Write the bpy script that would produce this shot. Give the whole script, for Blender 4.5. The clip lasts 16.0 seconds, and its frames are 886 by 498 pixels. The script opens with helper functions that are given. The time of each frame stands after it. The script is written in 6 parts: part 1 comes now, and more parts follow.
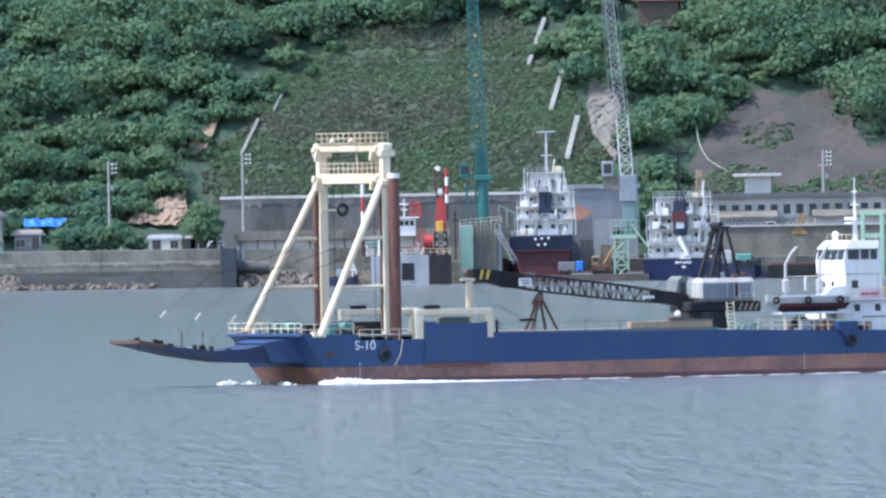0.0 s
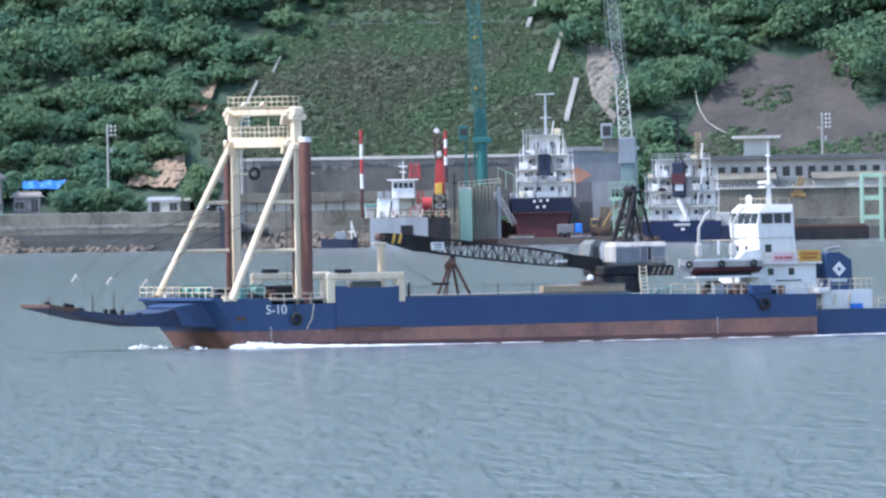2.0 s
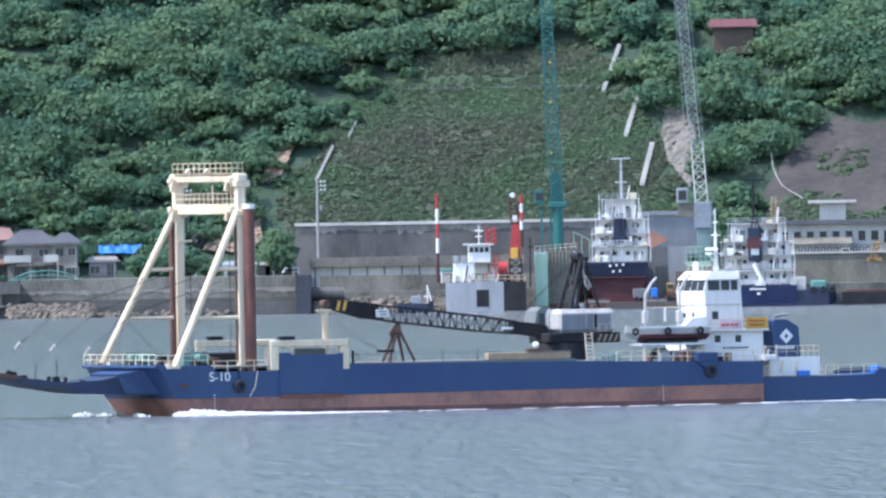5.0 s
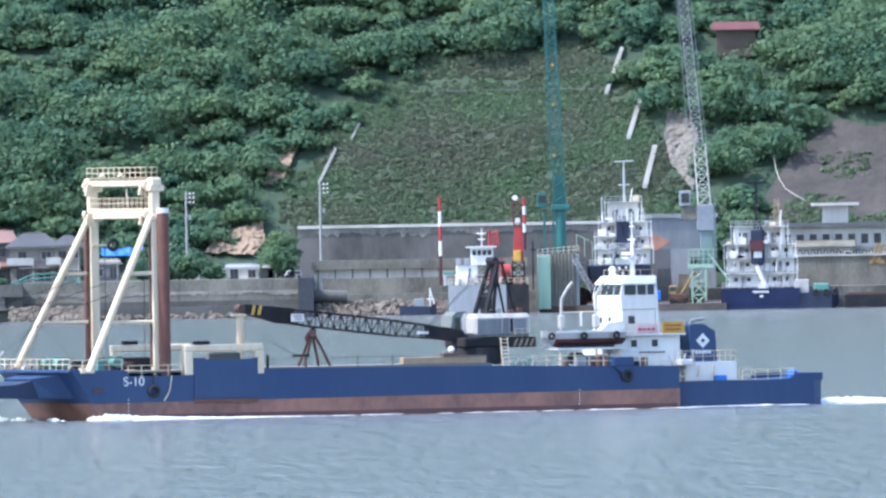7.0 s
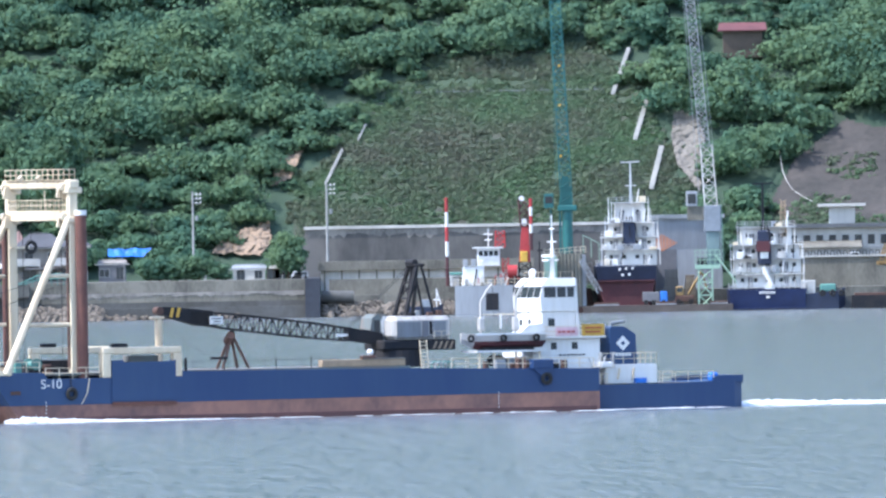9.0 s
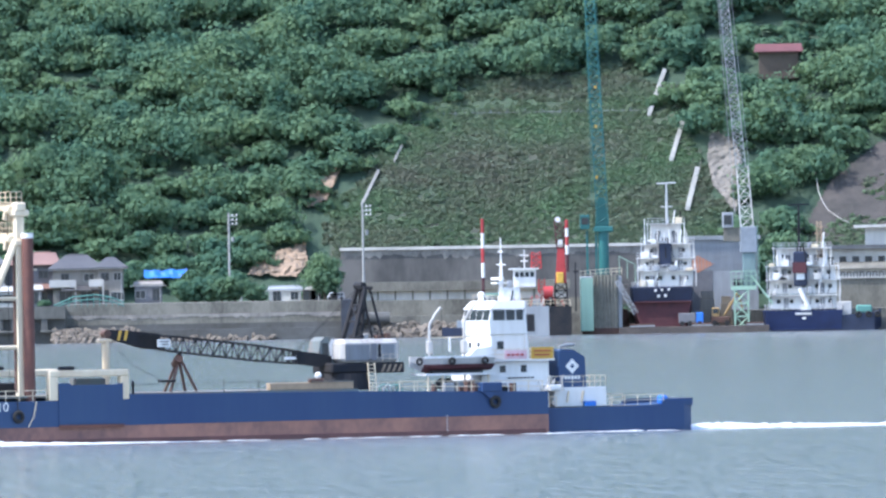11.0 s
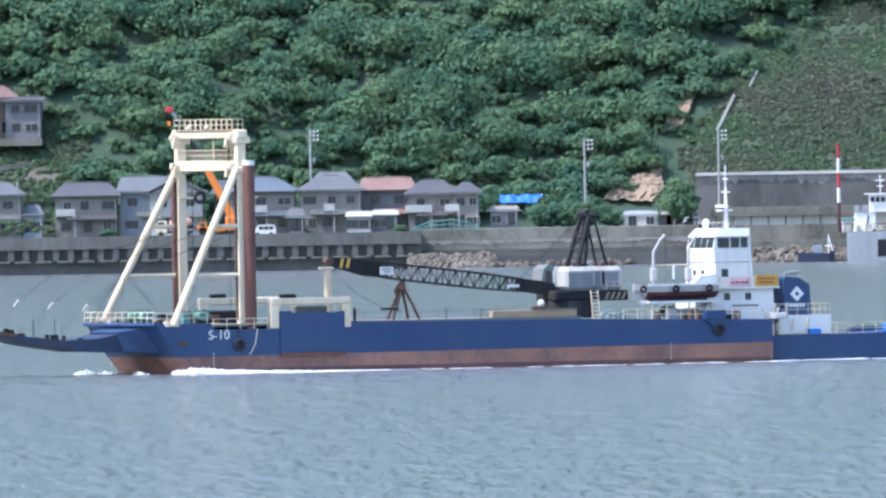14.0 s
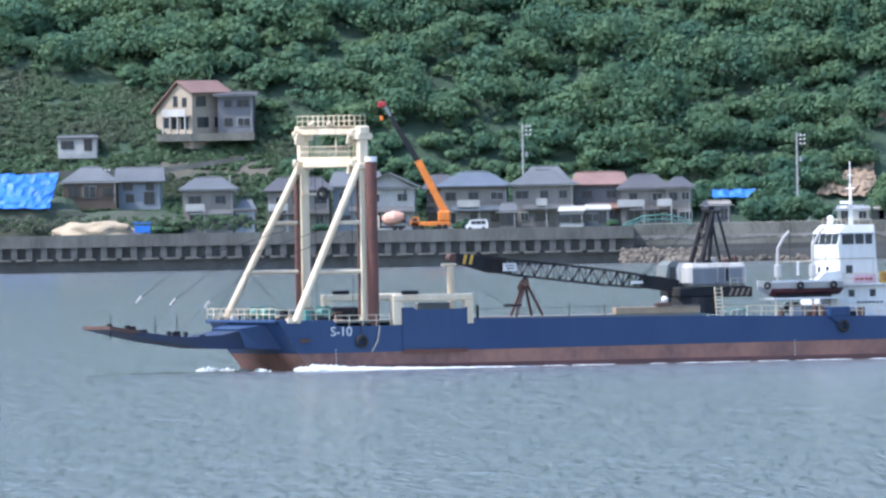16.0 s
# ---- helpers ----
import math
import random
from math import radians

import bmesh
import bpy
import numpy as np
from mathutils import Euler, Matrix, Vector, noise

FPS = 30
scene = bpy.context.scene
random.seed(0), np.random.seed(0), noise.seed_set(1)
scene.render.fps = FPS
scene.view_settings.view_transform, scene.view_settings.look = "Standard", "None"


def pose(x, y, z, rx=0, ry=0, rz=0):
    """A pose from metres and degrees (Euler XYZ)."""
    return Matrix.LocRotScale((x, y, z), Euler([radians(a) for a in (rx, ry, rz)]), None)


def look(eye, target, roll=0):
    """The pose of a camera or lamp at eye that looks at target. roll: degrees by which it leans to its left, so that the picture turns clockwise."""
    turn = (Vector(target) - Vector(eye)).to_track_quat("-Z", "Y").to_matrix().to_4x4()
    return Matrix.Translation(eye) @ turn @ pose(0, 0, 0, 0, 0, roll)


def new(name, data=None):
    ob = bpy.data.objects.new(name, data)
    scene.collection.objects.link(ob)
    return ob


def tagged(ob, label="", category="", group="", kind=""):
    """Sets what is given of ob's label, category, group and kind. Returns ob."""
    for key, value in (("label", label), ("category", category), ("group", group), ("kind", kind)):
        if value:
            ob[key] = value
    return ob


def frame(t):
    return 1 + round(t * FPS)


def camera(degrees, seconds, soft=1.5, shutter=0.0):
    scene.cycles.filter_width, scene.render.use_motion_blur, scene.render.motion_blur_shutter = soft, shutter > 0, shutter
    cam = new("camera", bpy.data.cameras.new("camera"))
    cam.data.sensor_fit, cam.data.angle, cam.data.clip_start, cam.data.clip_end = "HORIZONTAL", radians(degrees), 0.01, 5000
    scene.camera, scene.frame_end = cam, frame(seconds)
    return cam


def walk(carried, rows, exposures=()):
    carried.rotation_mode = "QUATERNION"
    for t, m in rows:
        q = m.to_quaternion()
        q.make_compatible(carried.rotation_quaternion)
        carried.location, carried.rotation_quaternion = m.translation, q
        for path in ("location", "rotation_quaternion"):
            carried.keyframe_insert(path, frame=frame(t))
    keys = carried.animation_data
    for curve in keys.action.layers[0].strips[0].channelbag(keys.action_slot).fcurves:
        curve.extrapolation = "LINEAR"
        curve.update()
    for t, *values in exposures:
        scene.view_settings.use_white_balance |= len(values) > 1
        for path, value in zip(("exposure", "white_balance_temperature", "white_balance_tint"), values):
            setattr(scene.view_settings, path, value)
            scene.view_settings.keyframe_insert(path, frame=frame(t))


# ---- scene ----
# ---- camera: a long lens on a hill over the strait, panning by hand ----
cam = camera(2.5, 16.0, soft=2.5)
EYE = Vector((0, 0, 22))


def aim(yaw, tilt, roll=-1.0):
    y, p = radians(yaw), radians(tilt)
    way = Vector((-math.sin(y) * math.cos(p), math.cos(y) * math.cos(p), math.sin(p)))
    return look(EYE, EYE + way * 1000, roll)


SIGHT = [
    (0.0, -0.3368, -0.2564), (0.5, -0.3497, -0.2622), (1.0, -0.4141, -0.2737), (1.5, -0.3380, -0.3422),
    (2.0, -0.3376, -0.3630), (2.5, -0.3263, -0.3100), (3.0, -0.3215, -0.2788), (3.5, -0.2895, -0.2883),
    (4.0, -0.1849, -0.2487), (4.2, -0.1586, -0.2302), (6.3, -0.1173, -0.1481), (6.5, -0.1175, -0.1564),
    (7.0, -0.1193, -0.1697), (7.5, -0.1246, -0.1690), (8.0, -0.1231, -0.1623), (8.5, -0.1145, -0.1680),
    (10.8, -0.0117, -0.1204), (11.0, 0.0000, -0.1059), (11.5, 0.0321, -0.1165), (12.0, 0.4412, -0.1628),
    (12.5, 0.6294, -0.2081), (13.0, 0.6514, -0.2365), (13.5, 0.8899, -0.2857), (14.0, 1.0074, -0.3004),
    (14.5, 1.0767, -0.2997), (15.0, 1.1960, -0.2807), (15.5, 1.4003, -0.2896), (16.0, 1.6071, -0.3051),
]
walk(cam, [(t, aim(y, p)) for t, y, p in SIGHT], exposures=[(t, e, 5750, 13) for t, e in ((0.0, 1.33), (4.2, 1.28), (6.3, 1.52), (8.7, 1.54), (12.0, 1.58), (14.0, 1.45), (16.0, 1.34))])

# ---- light ----
world = bpy.data.worlds.new("sky")
scene.world = world
world.use_nodes = True
wn = world.node_tree.nodes
sky = wn.new("ShaderNodeTexSky")
sky.sky_type, sky.sun_disc = "NISHITA", False
sky.sun_elevation, sky.sun_rotation = radians(54.5), radians(-109.7)
sky.air_density, sky.dust_density, sky.ozone_density = 1.2, 1.8, 2.0
world.node_tree.links.new(sky.outputs[0], wn["Background"].inputs[0])
wn["Background"].inputs[1].default_value = 0.15
sun = new("sun", bpy.data.lights.new("sun", "SUN"))
sun.data.energy, sun.data.angle, sun.data.color = 2.3, radians(0.6), (1.0, 0.95, 0.87)
sun.matrix_world = look((0, 0, 0), (0.56, 0.20, -0.80))


# ---- materials ----
def mat(name, col, rough=0.6, metal=0.0, var=0.15, scale=1.0, col2=None, bump=0.0, bscale=8.0, island=0.0, obrand=0.0, streak=1.0):
    m = bpy.data.materials.new(name)
    m.use_nodes = True
    t = m.node_tree
    N, K = t.nodes, t.links
    b = N["Principled BSDF"]
    b.inputs["Roughness"].default_value, b.inputs["Metallic"].default_value = rough, metal
    tc = N.new("ShaderNodeTexCoord")
    n1, n2 = N.new("ShaderNodeTexNoise"), N.new("ShaderNodeTexNoise")
    n1.inputs["Scale"].default_value, n2.inputs["Scale"].default_value = scale * 0.35, scale * 3.1
    n1.inputs["Detail"].default_value = n2.inputs["Detail"].default_value = 4
    mp = N.new("ShaderNodeMapping")
    mp.inputs["Scale"].default_value = (1, 1, streak)
    K.new(tc.outputs["Object"], mp.inputs[0])
    for n in (n1, n2):
        K.new(mp.outputs[0], n.inputs["Vector"])
    mix = N.new("ShaderNodeMix")
    mix.data_type = "RGBA"
    c2 = col2 or tuple(c * (1 - 2.2 * var) for c in col)
    mix.inputs["A"].default_value, mix.inputs["B"].default_value = (*col, 1), (*c2, 1)
    add = N.new("ShaderNodeMath")
    add.operation = "MULTIPLY_ADD"
    add.inputs[1].default_value = 0.45
    ramp = N.new("ShaderNodeMapRange")
    ramp.inputs["From Min"].default_value, ramp.inputs["From Max"].default_value = 0.55, 0.95
    K.new(n2.outputs["Fac"], add.inputs[0])
    K.new(n1.outputs["Fac"], add.inputs[2])
    K.new(add.outputs[0], ramp.inputs["Value"])
    K.new(ramp.outputs[0], mix.inputs["Factor"])
    out = mix.outputs["Result"]
    if island or obrand:
        hsv = N.new("ShaderNodeHueSaturation")
        mr = N.new("ShaderNodeMapRange")
        if island:
            K.new(N.new("ShaderNodeNewGeometry").outputs["Random Per Island"], mr.inputs["Value"])
        else:
            K.new(N.new("ShaderNodeObjectInfo").outputs["Random"], mr.inputs["Value"])
        w = island or obrand
        mr.inputs["To Min"].default_value, mr.inputs["To Max"].default_value = 1 - w, 1 + w
        K.new(mr.outputs[0], hsv.inputs["Value"])
        K.new(out, hsv.inputs["Color"])
        out = hsv.outputs[0]
    K.new(out, b.inputs["Base Color"])
    if bump:
        nb, bp = N.new("ShaderNodeTexNoise"), N.new("ShaderNodeBump")
        nb.inputs["Scale"].default_value, nb.inputs["Detail"].default_value = bscale, 5
        K.new(tc.outputs["Object"], nb.inputs["Vector"])
        bp.inputs["Strength"].default_value, bp.inputs["Distance"].default_value = 1.0, bump
        K.new(nb.outputs["Fac"], bp.inputs["Height"])
        K.new(bp.outputs[0], b.inputs["Normal"])
    return m


M_BLUE = mat("blue_paint", (0.011, 0.036, 0.110), 0.5, scale=0.5, col2=(0.020, 0.050, 0.120), streak=0.15)
M_RED = mat("antifouling", (0.30, 0.150, 0.108), 0.8, scale=0.5, col2=(0.13, 0.074, 0.068), streak=0.7)
M_CREAM = mat("cream_paint", (0.70, 0.61, 0.44), 0.5, scale=0.8, col2=(0.52, 0.40, 0.26), streak=0.15)
M_WHITE = mat("white_paint", (0.74, 0.74, 0.72), 0.45, scale=0.6, col2=(0.60, 0.58, 0.54), streak=0.15)
M_DIRTY = mat("grimy_white_paint", (0.52, 0.51, 0.48), 0.6, scale=0.9, col2=(0.27, 0.25, 0.23), streak=0.2)
M_FADED = mat("faded_orange_paint", (0.56, 0.25, 0.15), 0.7)
M_GREY = mat("grey_paint", (0.30, 0.315, 0.33), 0.5, scale=0.6, streak=0.15)
M_SPUD = mat("rusted_spud", (0.14, 0.058, 0.042), 0.8, scale=1.2, col2=(0.08, 0.036, 0.03), bump=0.01)
M_RUST = mat("rust", (0.11, 0.06, 0.045), 0.85, scale=1.5, bump=0.01)
M_BLACK = mat("black_steel", (0.014, 0.016, 0.021), 0.75, scale=1.0, col2=(0.032, 0.029, 0.028))
M_BLACK.node_tree.nodes["Principled BSDF"].inputs["Specular IOR Level"].default_value = 0.2
M_PANEL = mat("panel_grey", (0.21, 0.225, 0.245), 0.6, scale=0.8, col2=(0.13, 0.135, 0.14), streak=0.2)
M_DECK = mat("deck_steel", (0.12, 0.15, 0.15), 0.8, scale=0.8, col2=(0.17, 0.12, 0.09))
M_TIMBER = mat("timber", (0.36, 0.27, 0.18), 0.85, scale=1.0, bump=0.01)
M_GLASS = mat("window_glass", (0.030, 0.038, 0.045), 0.08, scale=0.5)
M_YEL = mat("yellow_paint", (0.60, 0.36, 0.05), 0.5)
M_ORANGE = mat("orange_paint", (0.75, 0.22, 0.03), 0.45)
M_REDP = mat("red_paint", (0.38, 0.035, 0.035), 0.5)
M_GREEN = mat("pale_green_paint", (0.34, 0.50, 0.37), 0.6, scale=0.4, col2=(0.25, 0.37, 0.27), streak=0.15)
M_TEAL = mat("teal_paint", (0.020, 0.128, 0.120), 0.5, scale=0.6)
M_NET = mat("deck_gear_green", (0.10, 0.25, 0.21), 0.7)
M_RUBBER = mat("rubber", (0.018, 0.018, 0.018), 0.8)
M_CONC = mat("concrete", (0.205, 0.194, 0.158), 0.9, scale=0.7, col2=(0.085, 0.081, 0.066), bump=0.04, bscale=2, streak=0.45)
M_QUAY = mat("weathered_quay", (0.135, 0.134, 0.120), 0.9, scale=0.6, col2=(0.066, 0.066, 0.058), bump=0.03, bscale=2, streak=0.25)
# dark concrete: wet wall feet, and shade painted in under the quay parapet
M_CONCD = mat("wet_shaded_concrete", (0.10, 0.10, 0.095), 0.8, scale=0.4, col2=(0.06, 0.058, 0.05), bump=0.03)
M_CONCL = mat("light_concrete", (0.55, 0.53, 0.48), 0.9, scale=0.4, bump=0.02, streak=0.15)
M_ROCK = mat("rock", (0.17, 0.143, 0.112), 0.95, scale=0.5, col2=(0.09, 0.077, 0.062), bump=0.15, bscale=1.2, island=0.3)
M_EARTH = mat("bare_earth", (0.30, 0.215, 0.145), 0.95, scale=0.6, col2=(0.16, 0.125, 0.09), bump=0.15, bscale=1.0)
M_GRASS = mat("grass", (0.042, 0.070, 0.038), 0.95, scale=0.16, col2=(0.056, 0.058, 0.042), bump=0.2, bscale=1.5)
M_FOREST = mat("forest_floor", (0.045, 0.080, 0.048), 0.95, scale=0.15, bump=0.2)
M_LEAF = mat("leaves", (0.155, 0.235, 0.122), 0.9, scale=0.28, col2=(0.074, 0.158, 0.110), island=0.08)
M_BUSH = mat("shrub_leaves", (0.130, 0.205, 0.112), 0.9, scale=0.16, col2=(0.148, 0.160, 0.118), island=0.08, streak=2.6)
M_ROOFG = mat("grey_tile", (0.120, 0.124, 0.126), 0.5, scale=0.6, obrand=0.12)
M_ROOFB = mat("blue_grey_tile", (0.105, 0.125, 0.15), 0.5, scale=0.6)
M_ROOFR = mat("red_tile", (0.23, 0.135, 0.108), 0.6, scale=0.6)
M_ROOFD = mat("dark_tile", (0.080, 0.078, 0.080), 0.55, scale=0.6)
M_WALL = mat("render_wall", (0.245, 0.225, 0.20), 0.9, scale=0.4, streak=0.15)
M_WALLW = mat("white_wall", (0.46, 0.45, 0.425), 0.85, scale=0.4)
M_WALLB = mat("blue_grey_wall", (0.25, 0.28, 0.31), 0.85, scale=0.4)
M_WALLD = mat("dark_wall", (0.17, 0.17, 0.18), 0.85, scale=0.4)
M_WOOD = mat("dark_wood", (0.10, 0.075, 0.055), 0.8)
M_TARP = mat("blue_tarpaulin", (0.018, 0.125, 0.50), 0.55, scale=0.5, col2=(0.035, 0.18, 0.55), bump=0.15, bscale=0.7)
M_FOAM = mat("foam", (0.85, 0.88, 0.89), 0.9, scale=1.0, bump=0.1, island=0.1)
M_PINK = mat("pale_red_board", (0.72, 0.50, 0.52), 0.6)
M_NAVY = mat("navy_hull", (0.016, 0.024, 0.055), 0.5)
M_HULLB = mat("bright_navy_hull", (0.012, 0.024, 0.085), 0.5)
M_DRED = mat("dull_red_hull", (0.085, 0.022, 0.026), 0.75, scale=0.6, col2=(0.045, 0.016, 0.02))
M_GALV = mat("galvanised_steel", (0.30, 0.315, 0.32), 0.5, 0.3)
M_POLE = mat("concrete_pole", (0.36, 0.36, 0.345), 0.85)
M_TRUNK = mat("bark", (0.11, 0.085, 0.06), 0.9)
M_SALM = mat("salmon_paint", (0.70, 0.38, 0.27), 0.5)


for m in (M_LEAF, M_BUSH):
    # leaves let part of the light through
    N, K = m.node_tree.nodes, m.node_tree.links
    b = N["Principled BSDF"]
    b.inputs["Specular IOR Level"].default_value = 0.15
    tr, ms = N.new("ShaderNodeBsdfTranslucent"), N.new("ShaderNodeMixShader")
    src = b.inputs["Base Color"].links[0].from_socket
    K.new(src, tr.inputs["Color"])
    ms.inputs[0].default_value = 0.48
    K.new(b.outputs[0], ms.inputs[1])
    K.new(tr.outputs[0], ms.inputs[2])
    K.new(ms.outputs[0], N["Material Output"].inputs[0])


def water_material():
    m = bpy.data.materials.new("sea_water")
    m.use_nodes = True
    t = m.node_tree
    N, K = t.nodes, t.links
    b = N["Principled BSDF"]
    b.inputs["Base Color"].default_value = (0.184, 0.205, 0.216, 1)
    b.inputs["Roughness"].default_value = 0.17
    tc = N.new("ShaderNodeTexCoord")
    hs = []
    for sx, sy, sc, w in ((0.40, 0.055, 1.0, 0.35), (1.15, 0.13, 1.0, 0.17), (0.03, 0.03, 1.0, 0.25)):
        mp, n = N.new("ShaderNodeMapping"), N.new("ShaderNodeTexNoise")
        mp.inputs["Scale"].default_value = (sx, sy, 1)
        n.inputs["Scale"].default_value, n.inputs["Detail"].default_value, n.inputs["Roughness"].default_value = sc, 4, 0.55
        K.new(tc.outputs["Object"], mp.inputs[0])
        K.new(mp.outputs[0], n.inputs["Vector"])
        hs.append((n, w))
    prev = None
    for n, w in hs:
        ma = N.new("ShaderNodeMath")
        ma.operation = "MULTIPLY_ADD"
        ma.inputs[1].default_value = w
        K.new(n.outputs["Fac"], ma.inputs[0])
        if prev:
            K.new(prev.outputs[0], ma.inputs[2])
        prev = ma
    bp = N.new("ShaderNodeBump")
    bp.inputs["Strength"].default_value, bp.inputs["Distance"].default_value = 1.0, 7.5
    K.new(prev.outputs[0], bp.inputs["Height"])
    K.new(bp.outputs[0], b.inputs["Normal"])
    return m


M_WATER = water_material()


# ---- mesh helpers ----
def mesh_from(bm, name, material):
    me = bpy.data.meshes.new(name)
    bmesh.ops.recalc_face_normals(bm, faces=bm.faces)
    bm.to_mesh(me)
    bm.free()
    me.materials.append(material)
    return me


def part(name, bm, material, parent, label=""):
    ob = new(name, mesh_from(bm, name, material))
    ob.parent = parent
    if label:
        ob["label"] = label
    return ob


def thing(name, label, category, at=None, group="", kind=""):
    ob = new(name)
    ob.empty_display_size = 0.5
    if at is not None:
        ob.matrix_world = at
    return tagged(ob, label, category, group, kind)


def solid(name, bm, material, label, category="", kind="", group="", at=None):
    ob = new(name, mesh_from(bm, name, material))
    if at is not None:
        ob.matrix_world = at
    return tagged(ob, label, category, group, kind)


def box(x0, x1, y0, y1, z0, z1, bm=None, bev=0.0):
    bm = bm or bmesh.new()
    v = [bm.verts.new(p) for p in ((x0, y0, z0), (x1, y0, z0), (x1, y1, z0), (x0, y1, z0),
                                   (x0, y0, z1), (x1, y0, z1), (x1, y1, z1), (x0, y1, z1))]
    fs = [bm.faces.new([v[i] for i in q]) for q in ((3, 2, 1, 0), (4, 5, 6, 7), (0, 1, 5, 4), (1, 2, 6, 5), (2, 3, 7, 6), (3, 0, 4, 7))]
    if bev:
        bmesh.ops.bevel(bm, geom=list({e for f in fs for e in f.edges}), offset=bev, segments=1, affect="EDGES")
    return bm


def tube(a, b, r, n=10, bm=None, r2=None):
    bm = bm or bmesh.new()
    a, b = Vector(a), Vector(b)
    q = (b - a).to_track_quat("Z", "Y")
    r2 = r if r2 is None else r2
    lo, hi = [], []
    for i in range(n):
        c = Vector((math.cos(2 * math.pi * (i + 0.5) / n), math.sin(2 * math.pi * (i + 0.5) / n), 0))
        lo.append(bm.verts.new(a + q @ (c * r)))
        hi.append(bm.verts.new(b + q @ (c * r2)))
    for i in range(n):
        j = (i + 1) % n
        bm.faces.new((lo[i], lo[j], hi[j], hi[i]))
    bm.faces.new(lo[::-1])
    bm.faces.new(hi)
    return bm


def bars(segments, r, n=4, bm=None):
    bm = bm or bmesh.new()
    for a, b in segments:
        tube(a, b, r, n, bm)
    return bm


def path(points, r, n=8, bm=None):
    return bars(list(zip(points, points[1:])), r, n, bm)


def prism(outline, y0, y1, bm=None, axis="y"):
    """A plate with an outline in the x-z plane (or in x-y for axis z), from y0 to y1."""
    bm = bm or bmesh.new()
    put = (lambda p, d: (p[0], d, p[1])) if axis == "y" else ((lambda p, d: (d, p[0], p[1])) if axis == "x" else (lambda p, d: (p[0], p[1], d)))
    lo = [bm.verts.new(put(p, y0)) for p in outline]
    hi = [bm.verts.new(put(p, y1)) for p in outline]
    k = len(outline)
    for i in range(k):
        j = (i + 1) % k
        bm.faces.new((lo[i], lo[j], hi[j], hi[i]))
    bm.faces.new(lo[::-1])
    bm.faces.new(hi)
    return bm


def ring(centre, r, w, n=20, axis="y", bm=None):
    bm = bm or bmesh.new()
    c = Vector(centre)
    rows = []
    for i in range(n):
        t = 2 * math.pi * i / n
        d = Vector((math.cos(t), 0, math.sin(t))) if axis == "y" else Vector((math.cos(t), math.sin(t), 0))
        o = Vector((0, 1, 0)) if axis == "y" else Vector((0, 0, 1))
        rows.append([bm.verts.new(c + d * (r + w * math.cos(s)) + o * w * math.sin(s)) for s in [k * math.pi / 3 for k in range(6)]])
    for i in range(n):
        for k in range(6):
            bm.faces.new((rows[i][k], rows[(i + 1) % n][k], rows[(i + 1) % n][(k + 1) % 6], rows[i][(k + 1) % 6]))
    return bm


def ball(c, r, bm=None, sz=1.0, u=10, v=6):
    bm = bm or bmesh.new()
    bmesh.ops.create_uvsphere(bm, u_segments=u, v_segments=v, radius=r, matrix=Matrix.Translation(c) @ Matrix.Diagonal((1, 1, sz, 1)))
    return bm


def railing(points, h=1.0, gap=1.5, r=0.035, mids=1, bm=None):
    """Posts and rails along a line of feet."""
    bm = bm or bmesh.new()
    for a, b in zip(points, points[1:]):
        a, b = Vector(a), Vector(b)
        n = max(1, round((b - a).length / gap))
        up = Vector((0, 0, h))
        for i in range(n + 1):
            p = a.lerp(b, i / n)
            tube(p, p + up, r, 4, bm)
        for k in range(mids + 1):
            o = up * (1 - k / (mids + 1))
            tube(a + o, b + o, r, 4, bm)
    return bm


def lattice(a, b, w0, w1, bays, r=0.06, rb=0.04, bm=None, side=(0, 1, 0), wmid=None):
    """A four-chord lattice beam from a to b whose width goes from w0 to w1."""
    bm = bm or bmesh.new()
    a, b = Vector(a), Vector(b)
    d = (b - a).normalized()
    s = Vector(side)
    s = (s - d * s.dot(d)).normalized()
    n = d.cross(s)
    rows = []
    for i in range(bays + 1):
        f = i / bays
        w = (w0 + (w1 - w0) * f) / 2
        if wmid:
            w = min(wmid, min(w0 + (wmid - w0) * f * 4, w1 + (wmid - w1) * (1 - f) * 4)) / 2
        c = a.lerp(b, f)
        rows.append([c + s * w * i1 + n * w * i2 for i1, i2 in ((1, 1), (1, -1), (-1, -1), (-1, 1))])
    for i in range(bays):
        for k in range(4):
            tube(rows[i][k], rows[i + 1][k], r, 4, bm)
            j = (k + 1) % 4
            if i % 2:
                tube(rows[i][k], rows[i + 1][j], rb, 3, bm)
            else:
                tube(rows[i][j], rows[i + 1][k], rb, 3, bm)
            tube(rows[i][k], rows[i][j], rb, 3, bm)
    return bm

# ---- setting: strait, quay, land and hill ----
QUAY = 3593.0
SEA = -0.2
LAND = 6.2


def hill_z(x, y):
    """Height of the land behind the quay."""
    d = y - 3652.0
    if x > -18 and y < 3640:
        return 3.4
    if d <= 0:
        return LAND
    z = LAND + 0.62 * d
    wave = 5.0 * noise.noise(Vector((x * 0.012, y * 0.012, 3.1))) + 2.0 * noise.noise(Vector((x * 0.04, y * 0.04, 8.0)))
    return z + wave * min(1.0, d / 25.0)


def slope_point(x, z):
    """The slope's point in line with (x, z) of the quay's plane, as seen from across the strait."""
    lo, hi = 1.0, 1.3
    for _ in range(40):
        m = (lo + hi) / 2
        lo, hi = (m, hi) if hill_z(x * m, 3593 * m) < 22 + (z - 22) * m else (lo, m)
    return Vector((x * lo, 3593 * lo, 22 + (z - 22) * lo))


